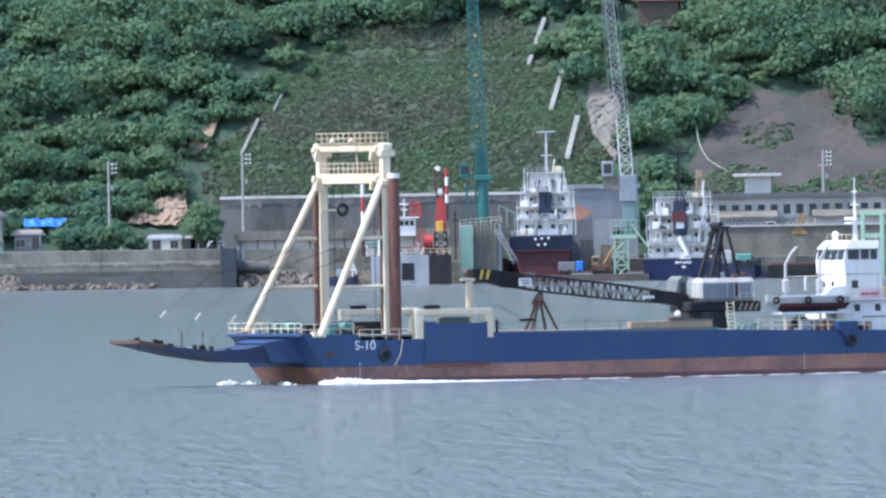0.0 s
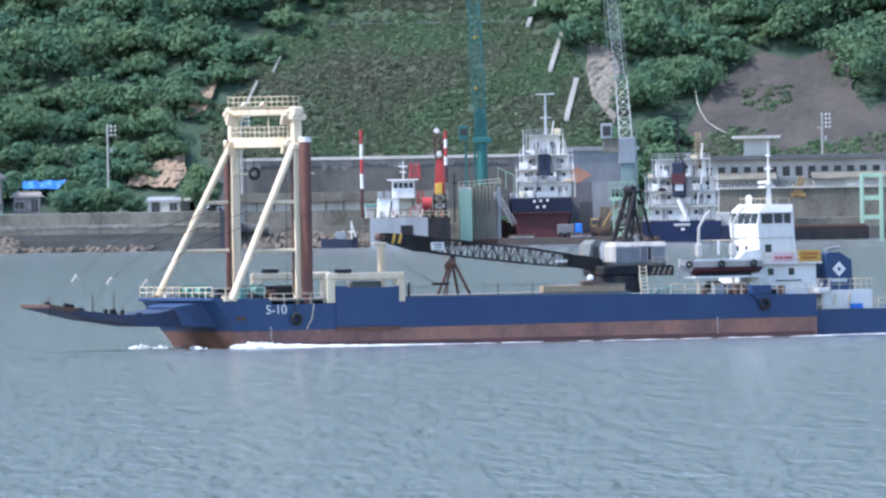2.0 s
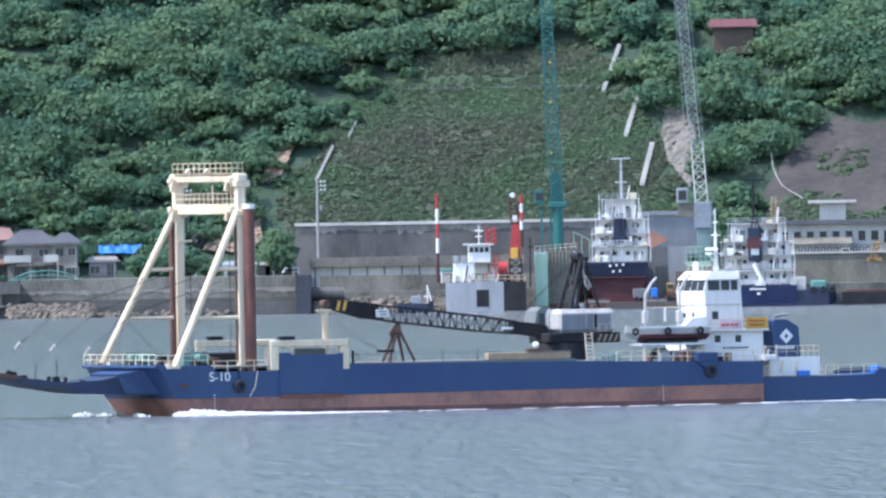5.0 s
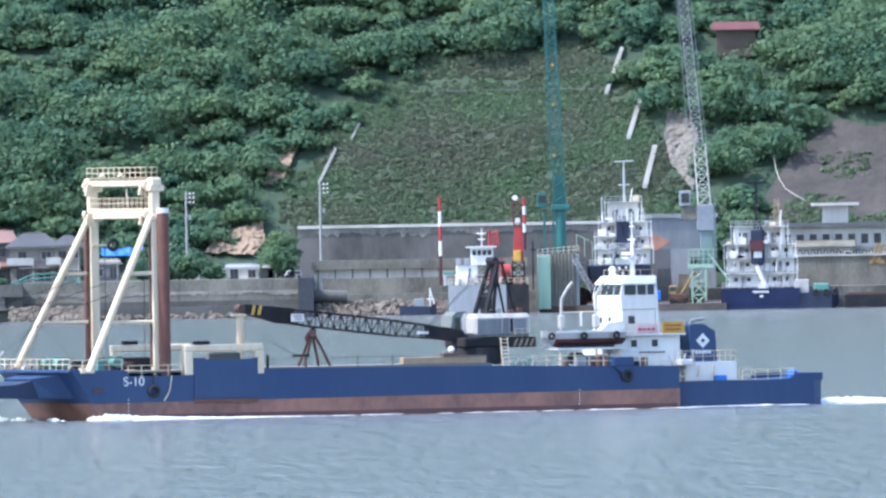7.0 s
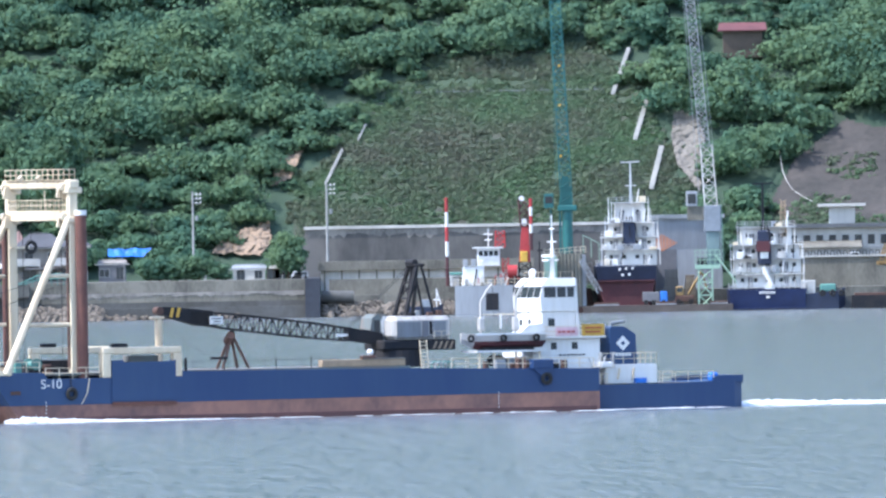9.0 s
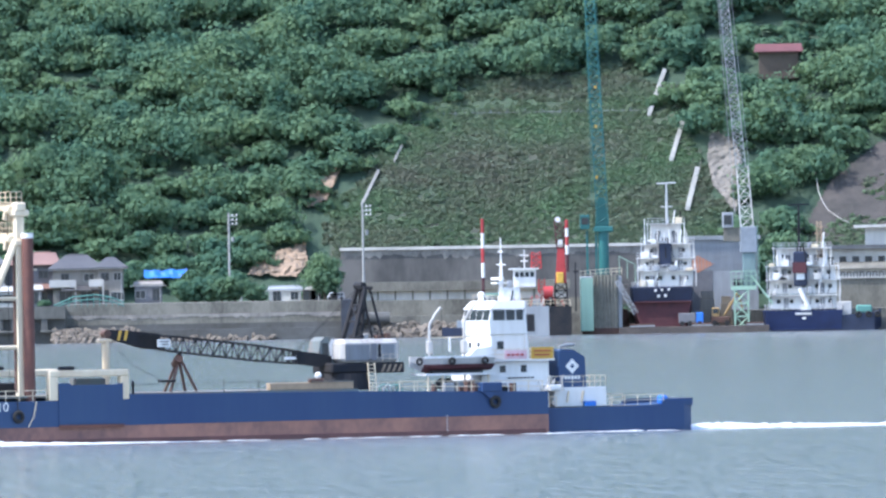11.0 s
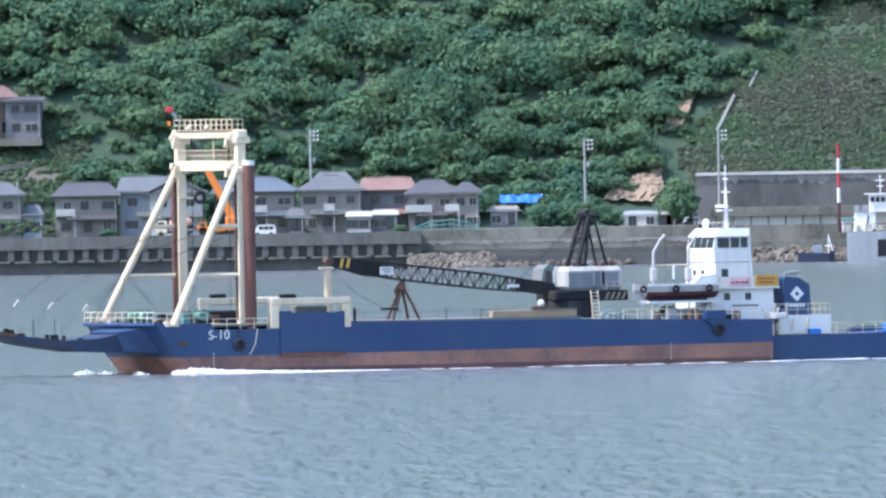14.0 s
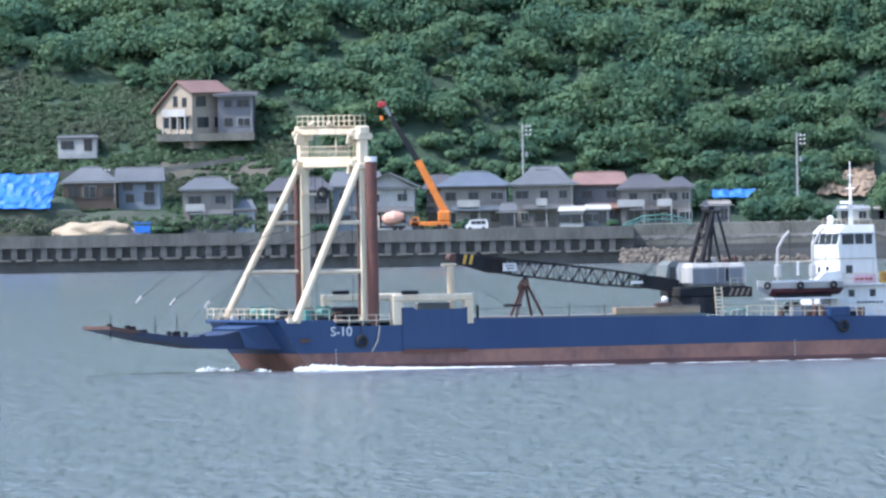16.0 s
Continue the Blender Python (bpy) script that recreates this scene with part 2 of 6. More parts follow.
def grid_mesh(name, xs, ys, zf, material):
    xs, ys = list(xs), list(ys)
    vs = [(x, y, zf(x, y)) for y in ys for x in xs]
    k = len(xs)
    fs = [(j * k + i, j * k + i + 1, (j + 1) * k + i + 1, (j + 1) * k + i) for j in range(len(ys) - 1) for i in range(k - 1)]
    me = bpy.data.meshes.new(name)
    me.from_pydata(vs, [], fs)
    me.materials.append(material)
    me.polygons.foreach_set("use_smooth", [True] * len(fs))
    return new(name, me)


tagged(grid_mesh("water", (-4000, -1500, -400, 400, 1500, 4000), (-600, 600, 1500, 2400, 3000, 3640), lambda x, y: SEA, M_WATER),
       "grey-blue rippled sea water of the strait", "water", kind="structure")
ground = grid_mesh("ground", [-4000, -1500, -600] + [-300 + 4 * i for i in range(130)] + [400, 1500, 4000],
                   [3601.5, 3625, 3639.5, 3640.5, 3652] + [3654 + 4 * i for i in range(120)] + [4400, 5500], hill_z, M_FOREST)
tagged(ground, "wooded hill behind the shore with a flat strip at its foot", "ground", kind="structure")


def inside(x, z, poly):
    hit = False
    for (x1, z1), (x2, z2) in zip(poly, poly[1:] + poly[:1]):
        if (z1 > z) != (z2 > z) and x < (x2 - x1) * (z - z1) / (z2 - z1) + x1:
            hit = not hit
    return hit


# stretches of the slope, as seen square on: x and height
CUT = [(-20, 8), (-19, 20), (-12, 30), (-6, 38), (4, 44), (34, 46), (41, 40), (46, 30), (50, 8)]
SLIDE = [(64, 12), (64.8, 19), (68.9, 25.8), (78, 32.7), (84, 31), (90, 33), (93.5, 34.8), (94, 26), (97, 22), (104, 25), (118, 22), (118, 8), (70, 8)]
SCAR = [(-24, 22.4), (-20.5, 23.5), (-17.2, 30.3), (-19, 30), (-23, 26.5)]
ROCKS = [(-34.5, 10.5), (-33.4, 13), (-31.6, 13.4), (-31.0, 12.0), (-29.6, 14.6), (-24.3, 16.2), (-24, 12.5), (-26, 10.2)]
PALE = [(48, 25), (52, 20), (53, 30), (51, 35), (47.6, 34), (47, 30)]
CLEAR = [(-200, 6), (-200, 37), (-176, 37), (-150, 31), (-136, 31), (-127, 25), (-126, 14), (-120, 10), (-60, 6)]


def leaf_cloud(name, trees, leaves, size, material, label, seed, clumps=9, squash=0.8):
    """Crowns of many small leaf sprays, one mesh. trees: rows of x, y, z, radius."""
    rng = np.random.default_rng(seed)
    T = np.asarray(trees, float)
    n = len(T)
    ti = np.repeat(np.arange(n), clumps)
    d = rng.normal(size=(n * clumps, 3))
    d[:, 2] = np.abs(d[:, 2]) * 0.9 - 0.25
    d[:, 1] -= 0.35
    d /= np.linalg.norm(d, axis=1)[:, None]
    cr = T[ti, 3] * rng.uniform(0.24, 0.60, n * clumps)
    cc = T[ti, :3] + d * (T[ti, 3] * rng.uniform(0.45, 0.78, n * clumps))[:, None] * np.array([1, 1, squash])
    ci = np.repeat(np.arange(n * clumps), leaves)
    e = rng.normal(size=(len(ci), 3))
    e[:, 2] += 0.35
    e /= np.linalg.norm(e, axis=1)[:, None]
    p = cc[ci] + e * (cr[ci] * rng.uniform(0.6, 1.12, len(ci)))[:, None] * np.array([1.12, 1.0, 0.62])
    nrm = e + rng.normal(scale=0.20, size=e.shape)
    nrm /= np.linalg.norm(nrm, axis=1)[:, None]
    a = np.cross(nrm, rng.normal(size=e.shape))
    a /= np.linalg.norm(a, axis=1)[:, None]
    b = np.cross(nrm, a)
    s = (size * rng.uniform(0.6, 1.3, len(ci)))[:, None]
    V = np.stack([p - a * s, p - b * s * 0.6, p + a * s, p + b * s * 0.6], 1).reshape(-1, 3)
    q = len(ci)
    me = bpy.data.meshes.new(name)
    me.vertices.add(q * 4)
    me.vertices.foreach_set("co", V.astype(np.float32).ravel())
    me.loops.add(q * 4)
    me.loops.foreach_set("vertex_index", np.arange(q * 4, dtype=np.int32))
    me.polygons.add(q)
    me.polygons.foreach_set("loop_start", np.arange(0, q * 4, 4, dtype=np.int32))
    me.update(calc_edges=True)
    me.materials.append(material)
    return tagged(new(name, me), label, "trees", kind="stuff")


rng = random.Random(4)
trees, shrubs = [], []
for row in range(27):
    y = 3655 + row * 5.6
    x = -204.0
    while x < 124:
        x += rng.uniform(4.2, 9.0)
        yy = y + rng.uniform(-2.6, 2.6)
        z = hill_z(x, yy)
        k = 22 + (z - 22) * 3593 / yy
        xx = x * 3593 / yy
        if inside(xx, k, CUT) or inside(xx, k, SLIDE) or inside(xx, k, CLEAR):
            if not inside(xx, k, SLIDE) or rng.random() < 0.06 or k < 18.0:
                for _ in range(84):
                    sx, sy = x + rng.uniform(-4.2, 4.2), yy + rng.uniform(-3.2, 3.2)
                    shrubs.append((sx, sy, hill_z(sx, sy) + 0.1, rng.uniform(0.45, 0.95) * (1.7 if rng.random() < (0.5 if inside(xx, k, SLIDE) else 0.04) else 1.0)))
            continue
        if any(inside(xx, k + d, p) for d in (0, 2, 4, 6, 8) for p in (SCAR, ROCKS, PALE, SLIDE)) or (abs(xx + 145) < 14 and 19.5 < k < 31) or (abs(xx - 60) < 5 and 38 < k < 47.5):
            continue
        r = rng.choice((2.6, 3.4, 4.4, 5.4, 6.6)) * rng.uniform(0.85, 1.15) * (1.0 + 0.35 * noise.noise(Vector((x * 0.03, yy * 0.03, 6))))
        if k < 18:
            r = min(r, 3.8)
        trees.append((x, yy, z + r * 0.5, r))
        for _ in range(3):
            sx, sy = x + rng.uniform(-5, 5), yy + rng.uniform(-3, 3)
            trees.append((sx, sy, hill_z(sx, sy) + 0.8, rng.uniform(1.5, 2.24)))
for _ in range(5200):
    xx, k = rng.uniform(-20, 50), rng.uniform(8, 46)
    if inside(xx, k, CUT):
        q = slope_point(xx, k)
        shrubs.append((q.x, q.y, q.z + 0.1, rng.uniform(0.4, 0.8)))
big = [q for q in trees if q[3] > 2.25]
small = [q for q in trees if q[3] <= 2.25]
leaf_cloud("hillside_woods", big, 34, 0.52, M_LEAF, "dense green broadleaf woods covering the hillside", 1, clumps=22)
leaf_cloud("hillside_undergrowth", small, 22, 0.54, M_LEAF, "low green undergrowth between the hillside trees", 3, clumps=4)
leaf_cloud("hillside_shrubs", shrubs, 8, 0.50, M_BUSH, "low green and brownish scrub on the cut slope", 2, clumps=4, squash=0.5)


def slope_patch(name, poly, material, label, lift=0.5, step=1.6, crag=0.3):
    """A bare patch that follows the slope."""
    xs, zs = [p[0] for p in poly], [p[1] for p in poly]
    bm = bmesh.new()
    grid = {}
    nx, nz = int((max(xs) - min(xs)) / step) + 1, int((max(zs) - min(zs)) / step) + 1
    for i in range(nx + 1):
        for j in range(nz + 1):
            x, z = min(xs) + i * step, min(zs) + j * step
            q = slope_point(x, z)
            grid[i, j] = bm.verts.new(q + Vector((0, -lift * 0.5 + crag * noise.noise(q * (0.6 if crag < 0.5 else 1.1)), lift + (crag - 0.3) * noise.noise(q * 0.9))))
    for i in range(nx):
        for j in range(nz):
            if inside(min(xs) + (i + 0.5) * step, min(zs) + (j + 0.5) * step, poly):
                bm.faces.new((grid[i, j], grid[i + 1, j], grid[i + 1, j + 1], grid[i, j + 1]))
    bmesh.ops.delete(bm, geom=[v for v in bm.verts if not v.link_faces], context="VERTS")
    ob = solid(name, bm, material, label, kind="structure")
    return ob


slope_patch("cut_slope", CUT, M_GRASS, "grassed cut slope with brown terraces", 0.3, 2.0)
slope_patch("landslide_slope", SLIDE, mat("weathered_slope", (0.070, 0.061, 0.054), 0.95, scale=0.4, col2=(0.038, 0.036, 0.032), bump=0.2, bscale=0.8),
            "bare grey-brown rock slope with a thin path", 0.6, 0.4)
slope_patch("earth_scar", SCAR, M_EARTH, "small orange earth scar among the trees", 0.9, 0.25, 0.7)
slope_patch("rock_outcrop", ROCKS, M_EARTH, "pale weathered rock outcrop above the seawall", 0.9, 0.25, 0.9)
slope_patch("pale_rock", PALE, mat("pale_rock_face", (0.185, 0.168, 0.142), 0.95, scale=0.8, col2=(0.10, 0.092, 0.078), bump=0.2, bscale=1.0), "pale bare rock face on the slope", 0.9, 0.25, 0.6)
slope_patch("bare_bank", [(-151, 15.5), (-133, 15.5), (-127, 19), (-129, 24.5), (-138, 21.5), (-151, 18.6)], mat("dry_bank", (0.120, 0.104, 0.082), 0.95, scale=0.4, col2=(0.062, 0.066, 0.046), bump=0.25, bscale=0.8), "brown bare bank below the hillside house", 0.15, 0.5)

# quay: parapet, piers and recesses with shade in their dark colour, ledge and base
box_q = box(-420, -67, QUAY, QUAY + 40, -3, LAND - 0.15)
# wet at the base; between the piers this dark colour paints the recess's shade
solid("quay", box_q, M_CONCD, "recessed concrete face of the quay, coloured dark for its shade", kind="structure")
par = box(-420, -67, QUAY - 1.2, QUAY - 0.01, 4.2, LAND + 0.2)
solid("quay_parapet", par, M_QUAY, "grey concrete quay parapet", kind="structure")
# pier colour darkened to carry the shadow of the parapet
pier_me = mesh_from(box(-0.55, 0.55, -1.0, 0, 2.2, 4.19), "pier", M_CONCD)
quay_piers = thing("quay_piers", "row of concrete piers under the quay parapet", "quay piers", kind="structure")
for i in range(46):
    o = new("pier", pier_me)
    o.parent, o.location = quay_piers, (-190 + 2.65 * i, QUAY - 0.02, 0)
ledge_me = mesh_from(box(-1.45, 1.45, -1.5, 0, 1.75, 2.19, bev=0.1), "ledge", M_QUAY)
for i in range(33):
    o = new("ledge", ledge_me)
    o.parent, o.location = quay_piers, (-190 + 3.75 * i, QUAY - 0.02, 0)
solid("seawall", box(-67, -18, QUAY + 6, QUAY + 40, -3, 6.6), M_CONC, "stained grey concrete seawall", kind="structure")
solid("seawall_step", box(-55, -18, QUAY + 1, QUAY + 5.99, -3, 1.9), M_CONCD, "lower concrete step of the seawall", kind="structure")
solid("quay_pier_head", box(-18.2, -15.6, QUAY - 2, QUAY + 40, -3, 6.7), mat("tarred_concrete", (0.050, 0.056, 0.070), 0.9, scale=0.5), "dark concrete pier head", kind="structure")
solid("yard_quay", box(-15.6, 420, QUAY + 8, QUAY + 40, -3, 3.6), M_CONC, "concrete shipyard quay wall", kind="structure")
solid("yard_quay_face", box(66, 420, QUAY + 7.6, QUAY + 7.99, -3, 1.9), M_CONCD, "dark wet lower band of the yard quay", kind="structure")
solid("yard_wall", box(-14, 28, QUAY + 14, QUAY + 15, 3.6, 6.4), M_CONC, "low grey concrete yard wall", kind="structure")

# ---- the barge and its pusher: x forward, y to port, z up from the water, x = 0 at the barge's stern ----
HEAD = 205.0


def hull_at(t):
    a = radians(25)
    d = 4.792 * t - 0.41
    return pose(53.5 - math.cos(a) * d, 2043.1 - math.sin(a) * d, 0, 0, 0, HEAD)


MOVING = []


def aboard(name, label, category, x=0, y=0, z=0, group=""):
    ob = thing(name, label, category, hull_at(0) @ pose(x, y, z), group)
    MOVING.append((ob, pose(x, y, z)))
    return ob


def loft(sections):
    """A skin through closed sections with the same number of points, capped at both ends."""
    bm = bmesh.new()
    rows = [[bm.verts.new(p) for p in s] for s in sections]
    k = len(rows[0])
    for a, b in zip(rows, rows[1:]):
        for i in range(k):
            bm.faces.new((a[i], a[(i + 1) % k], b[(i + 1) % k], b[i]))
    bm.faces.new(rows[0][::-1])
    bm.faces.new(rows[-1])
    return bm


def hull_section(x, w, z0, z1, xt=None):
    xt = x if xt is None else xt
    return [(x, -w, z0), (x, w, z0), (xt, w, z1), (xt, -w, z1)]


def lettering(name, text, size, m, material, parent, label=""):
    cu = bpy.data.curves.new(name, "FONT")
    cu.body, cu.size, cu.extrude, cu.align_x, cu.align_y = text, size, 0.01, "CENTER", "CENTER"
    tmp = bpy.data.objects.new(name, cu)
    me = bpy.data.meshes.new_from_object(tmp)
    bpy.data.objects.remove(tmp)
    me.materials.clear()
    me.materials.append(material)
    ob = new(name, me)
    ob.parent = parent
    ob.matrix_basis = m
    if label:
        ob["label"] = label
    return ob


PORT = Matrix(((-1, 0, 0, 0), (0, 0, 1, 0), (0, 1, 0, 0), (0, 0, 0, 1)))


def build_barge():
    barge = aboard("barge", "long blue and rust-red steel barge under way", "barge")
    lo = loft([hull_section(-0.3, 9, -2.5, 1.75), hull_section(57, 9, -2.5, 1.52, 59), hull_section(60.5, 8.7, -2.5, 1.5, 63.6)])
    part("lower_hull", lo, M_RED, barge, "weathered red-brown antifouling")
    up = loft([hull_section(-0.3, 9.02, 1.75, 4.0), hull_section(12.0, 9.02, 1.70, 4.22), hull_section(20.0, 9.02, 1.67, 4.40),
               hull_section(52.7, 9.02, 1.54, 4.62), hull_section(52.8, 9.02, 1.54, 4.1), hull_section(59.7, 9.02, 1.51, 4.1),
               hull_section(60.1, 9.02, 1.51, 4.72), hull_section(63.62, 8.74, 1.5, 4.75, 65.9)])
    part("upper_hull", up, M_BLUE, barge, "blue painted upper hull")
    bow = loft([hull_section(63.9, 5.0, 1.95, 4.4, 65.6), hull_section(65.2, 4.3, 2.0, 4.2, 66.6), hull_section(67.0, 3.4, 2.1, 4.0, 67.8)])
    part("bow_rake", bow, M_BLUE, barge, "raked blue bow")
    part("wet_strake", box(0.0, 57.5, 9.0, 9.02, -0.6, 0.3), mat("wet_antifouling", (0.125, 0.048, 0.044), 0.5, scale=0.6, col2=(0.07, 0.03, 0.03), streak=0.6), barge, "dark wet strake at the waterline")
    part("bow_platform", box(64.9, 66.15, -8.9, 8.6, 4.52, 4.86, bev=0.08), M_BLUE, barge)
    part("deck", box(20.2, 60, -8.6, 8.6, 4.40, 4.66), M_DECK, barge)
    tank = prism([(45.9, 1.72), (52.8, 1.72), (52.8, 5.8), (51.6, 5.8), (51.4, 5.6), (46.4, 5.6), (45.9, 5.75)], 8.0, 9.12)
    part("side_tank", tank, M_BLUE, barge, "raised blue side box")
    part("rubbing_strip", box(45.9, 52.8, 9.13, 9.28, 1.42, 1.7), M_SPUD, barge)
    for y in (8.6, -8.6):
        part("portal_beam", box(45.2, 53.8, y - 0.4, y + 0.45, 6.38, 7.08, bev=0.12), M_CREAM, barge, "off-white steel portal beam")
        for x in (45.65, 53.3):
            part("portal_leg", box(x - 0.45, x + 0.45, y - 0.4, y + 0.46, 4.12, 6.4, bev=0.05), M_CREAM, barge)
        part("vent_box", box(51.0, 52.6, y - 0.2, y + 0.4, 7.08, 7.45, bev=0.05), M_BLACK, barge)
    part("engine_cover", box(47.2, 50.5, 6.5, 7.9, 5.0, 6.25, bev=0.1), M_DECK, barge)
    part("boom_rest", tube((45.4, 4, 4.6), (45.4, 4, 9.9), 0.38, 12), M_CREAM, barge, "white boom rest post")
    part("boom_saddle", box(44.9, 46.3, 3.6, 4.4, 9.7, 10.0, bev=0.08), M_CREAM, barge)
    lettering("hull_number", "S-10", 1.3, Matrix.Translation((59.3, 9.05, 3.55)) @ PORT, M_WHITE, barge, "white painted hull mark")
    # ramp over the bow
    ramp = prism([(65.2, 1.95), (65.6, 4.2), (69.5, 3.45), (73, 3.3), (77, 3.75), (79, 4.2), (81.3, 4.45), (81.3, 4.2), (79, 3.6), (76, 2.9), (71, 2.15)], -3.4, 3.2)
    part("bow_ramp", ramp, mat("scuffed_navy_steel", (0.012, 0.030, 0.080), 0.65, scale=0.8, col2=(0.030, 0.034, 0.052)), barge, "dark blue steel bow ramp")
    tip = prism([(77.9, 4.02), (81.35, 4.52), (81.35, 4.2), (79, 3.7)], -3.6, 3.4)
    part("ramp_lip", tip, M_RUST, barge, "rusty lip of the bow ramp")
    rr = random.Random(2)
    for i in range(15):
        x = 71 + i * 0.6
        z = 3.3 + max(0, x - 73) * 0.12
        y = rr.uniform(-2.8, 2.8)
        part("ramp_fitting", box(x, x + rr.uniform(0.2, 0.55), y - 0.2, y + 0.2, z - 0.2, z + rr.uniform(0.2, 0.7), bev=0.04), M_BLACK, barge)
    for x in (73.5, 75.8, 80.5):
        part("ramp_post", tube((x, 1.5, 3.2), (x, 1.5, 5.4), 0.05, 5), M_BLACK, barge)
    # hanging ramp wires with white floats
    for y, x, z in ((-6.0, 74.3, 6.95), (0.0, 73.2, 6.7), (6.0, 72.1, 6.45)):
        part("wire_block", tube((x + 0.35, y, z - 0.3), (x - 0.2, y, z + 0.3), 0.09, 7, r2=0.16), M_DIRTY, barge, "white sheave block on a thin wire")
        part("wire", path([(x - 0.5, y, z + 0.45), (x - 5, y * 1.05, z + 3.6), (58, y * 1.2, z + 6.6)], 0.035, 4), M_BLACK, barge)
        part("wire", path([(x + 0.6, y, z - 0.25), (x + 2.0, y * 0.7, 4.0)], 0.02, 4), M_BLACK, barge)
    # rails
    for name, pts in (("bow_rail", [(66.0, 8.5, 4.75), (60.4, 8.7, 4.75)]), ("bow_rail", [(66.0, 8.5, 4.86), (66.0, -8.7, 4.86), (60.2, -8.7, 4.75)]),
                      ("side_rail", [(59.8, 8.8, 4.1), (54.0, 8.8, 4.1)]), ("side_rail", [(15.8, 8.8, 4.25), (0.2, 8.8, 4.0)]),
                      ("side_rail", [(17.2, -8.8, 4.0), (0.8, -8.8, 4.0)])):
        part(name, railing(pts, 1.05, 1.6, 0.05), M_CREAM, barge, "cream tubular guard rail")
    part("far_rail", railing([(44, -8.8, 4.66), (20, -8.8, 4.66)], 0.7, 4.0, 0.03, 0), M_BLACK, barge)
    # deck gear at the bow
    for x, y in ((64.2, 2.0), (62.7, -4.2), (58.7, 3.2), (60.6, -6.6)):
        w = part("winch", tube((x, y - 0.9, 5.5), (x, y + 0.9, 5.5), 0.36, 14), M_NET, barge, "green mooring winch drum")
        for k in (-0.95, 0.95):
            part("flange", tube((x, y + k - 0.06, 5.5), (x, y + k + 0.06, 5.5), 0.6, 14), M_NET, w)
        part("bed", box(x - 0.9, x + 0.9, y - 1.2, y + 1.2, 4.6, 4.95), M_BLACK, w)
    rg = random.Random(44)
    for i in range(22):
        x, y = rg.uniform(57.5, 65.4), rg.uniform(-8.0, 8.0)
        z = 4.74 if x > 60.2 else 4.4
        if i % 3 == 0:
            part("bollard", tube((x, y, z), (x, y, z + 0.75), 0.16, 8), M_BLACK, barge)
        elif i % 3 == 1:
            part("deck_box", box(x - rg.uniform(0.2, 0.5), x + rg.uniform(0.2, 0.5), y - 0.4, y + 0.4, z - 0.1, z + rg.uniform(0.4, 1.1), bev=0.05), (M_NET, M_BLACK, M_DIRTY, M_RUST)[i % 4], barge)
        else:
            part("rope_coil", ring((x, y, z + 0.25), 0.45, 0.12, 14, "z"), M_TIMBER, barge)
    part("deck_house", box(53.6, 58.2, -3.0, 3.0, 4.5, 5.9, bev=0.1), M_BLACK, barge, "low dark machinery housing")
    part("vent_pipe", path([(54.6, 4.4, 4.1), (54.6, 4.4, 7.3), (54.9, 4.4, 7.6), (55.3, 4.4, 7.4), (55.3, 4.4, 7.1)], 0.13, 8), M_BLACK, barge)
    part("exhaust_stack", tube((44.6, 8.6, 4.6), (44.6, 8.6, 5.9), 0.14, 8), M_BLACK, barge)
    # fenders and stains on the port side
    for x, z in ((57.2, 2.6), (5.6, 3.1)):
        f = part("tyre_fender", ring((x, 9.25, z), 0.45, 0.2), M_RUBBER, barge, "black rubber tyre fender")
        part("rope", path([(x, 9.2, z + 0.5), (x + 0.1, 9.1, 4.5)], 0.05, 4), M_BLACK, f)
    part("fender_box", prism([(4.9, 4.1), (7.1, 4.1), (6.2, 3.4), (5.6, 3.4)], 9.03, 9.3), M_BLUE, barge)
    part("fender_box_top", box(4.9, 7.1, 8.4, 9.4, 4.1, 5.0, bev=0.05), M_BLUE, barge)
    part("mooring_rope", path([(55.2, 9.06, 4.1), (55.5, 9.12, 2.6), (56.1, 9.1, 1.6)], 0.05, 4), M_CREAM, barge)
    for x in (10.8, 59.9):
        for k in range(5):
            part("draught_mark", tube((x, 9.03, 0.3 + 0.35 * k), (x, 9.03, 0.46 + 0.35 * k), 0.05, 4), M_WHITE, barge)
    part("hawse_plate", box(62.6, 63.6, 8.78, 8.98, 2.6, 2.95), M_RUST, barge)
    # midship deck clutter
    part("timber_coaming", box(20.4, 29.5, 7.0, 7.9, 4.66, 5.38, bev=0.05), M_TIMBER, barge, "weathered timber coaming")
    part("coaming_cap", box(20.4, 25.0, 6.9, 8.0, 5.38, 5.46), M_DECK, barge)
    part("coaming_stay", box(23.6, 25.2, 7.4, 8.0, 5.38, 5.75, bev=0.08), M_RUST, barge)
    part("buoy", ball((24.1, 7.6, 6.05), 0.34), M_WHITE, barge, "white buoy")
    for x in (31.0, 34.8, 40.4):
        part("stanchion", tube((x, 8.6, 4.6), (x, 8.6, 5.9), 0.05, 5), M_BLACK, barge)
    part("hold_ladder", bars([((x, 8.85, 3.9), (x + 0.12, 8.6, 7.2)) for x in (18.3, 19.05)]
                             + [((18.3 + 0.013 * k, 8.84 - 0.03 * k, 4.1 + 0.36 * k), (19.05 + 0.013 * k, 8.84 - 0.03 * k, 4.1 + 0.36 * k)) for k in range(9)], 0.055, 4), M_CREAM, barge, "cream steel ladder at the hold's edge")
    rr = random.Random(12)
    for i in range(8):
        x = 17.4 - 0.28 * i
        part("hose_coil", ring((x, 7.6 + 0.2 * (i % 3), 4.45 + 0.12 * (i % 2)), 0.42, 0.07, 14), M_NET if i % 2 else M_DIRTY, barge)
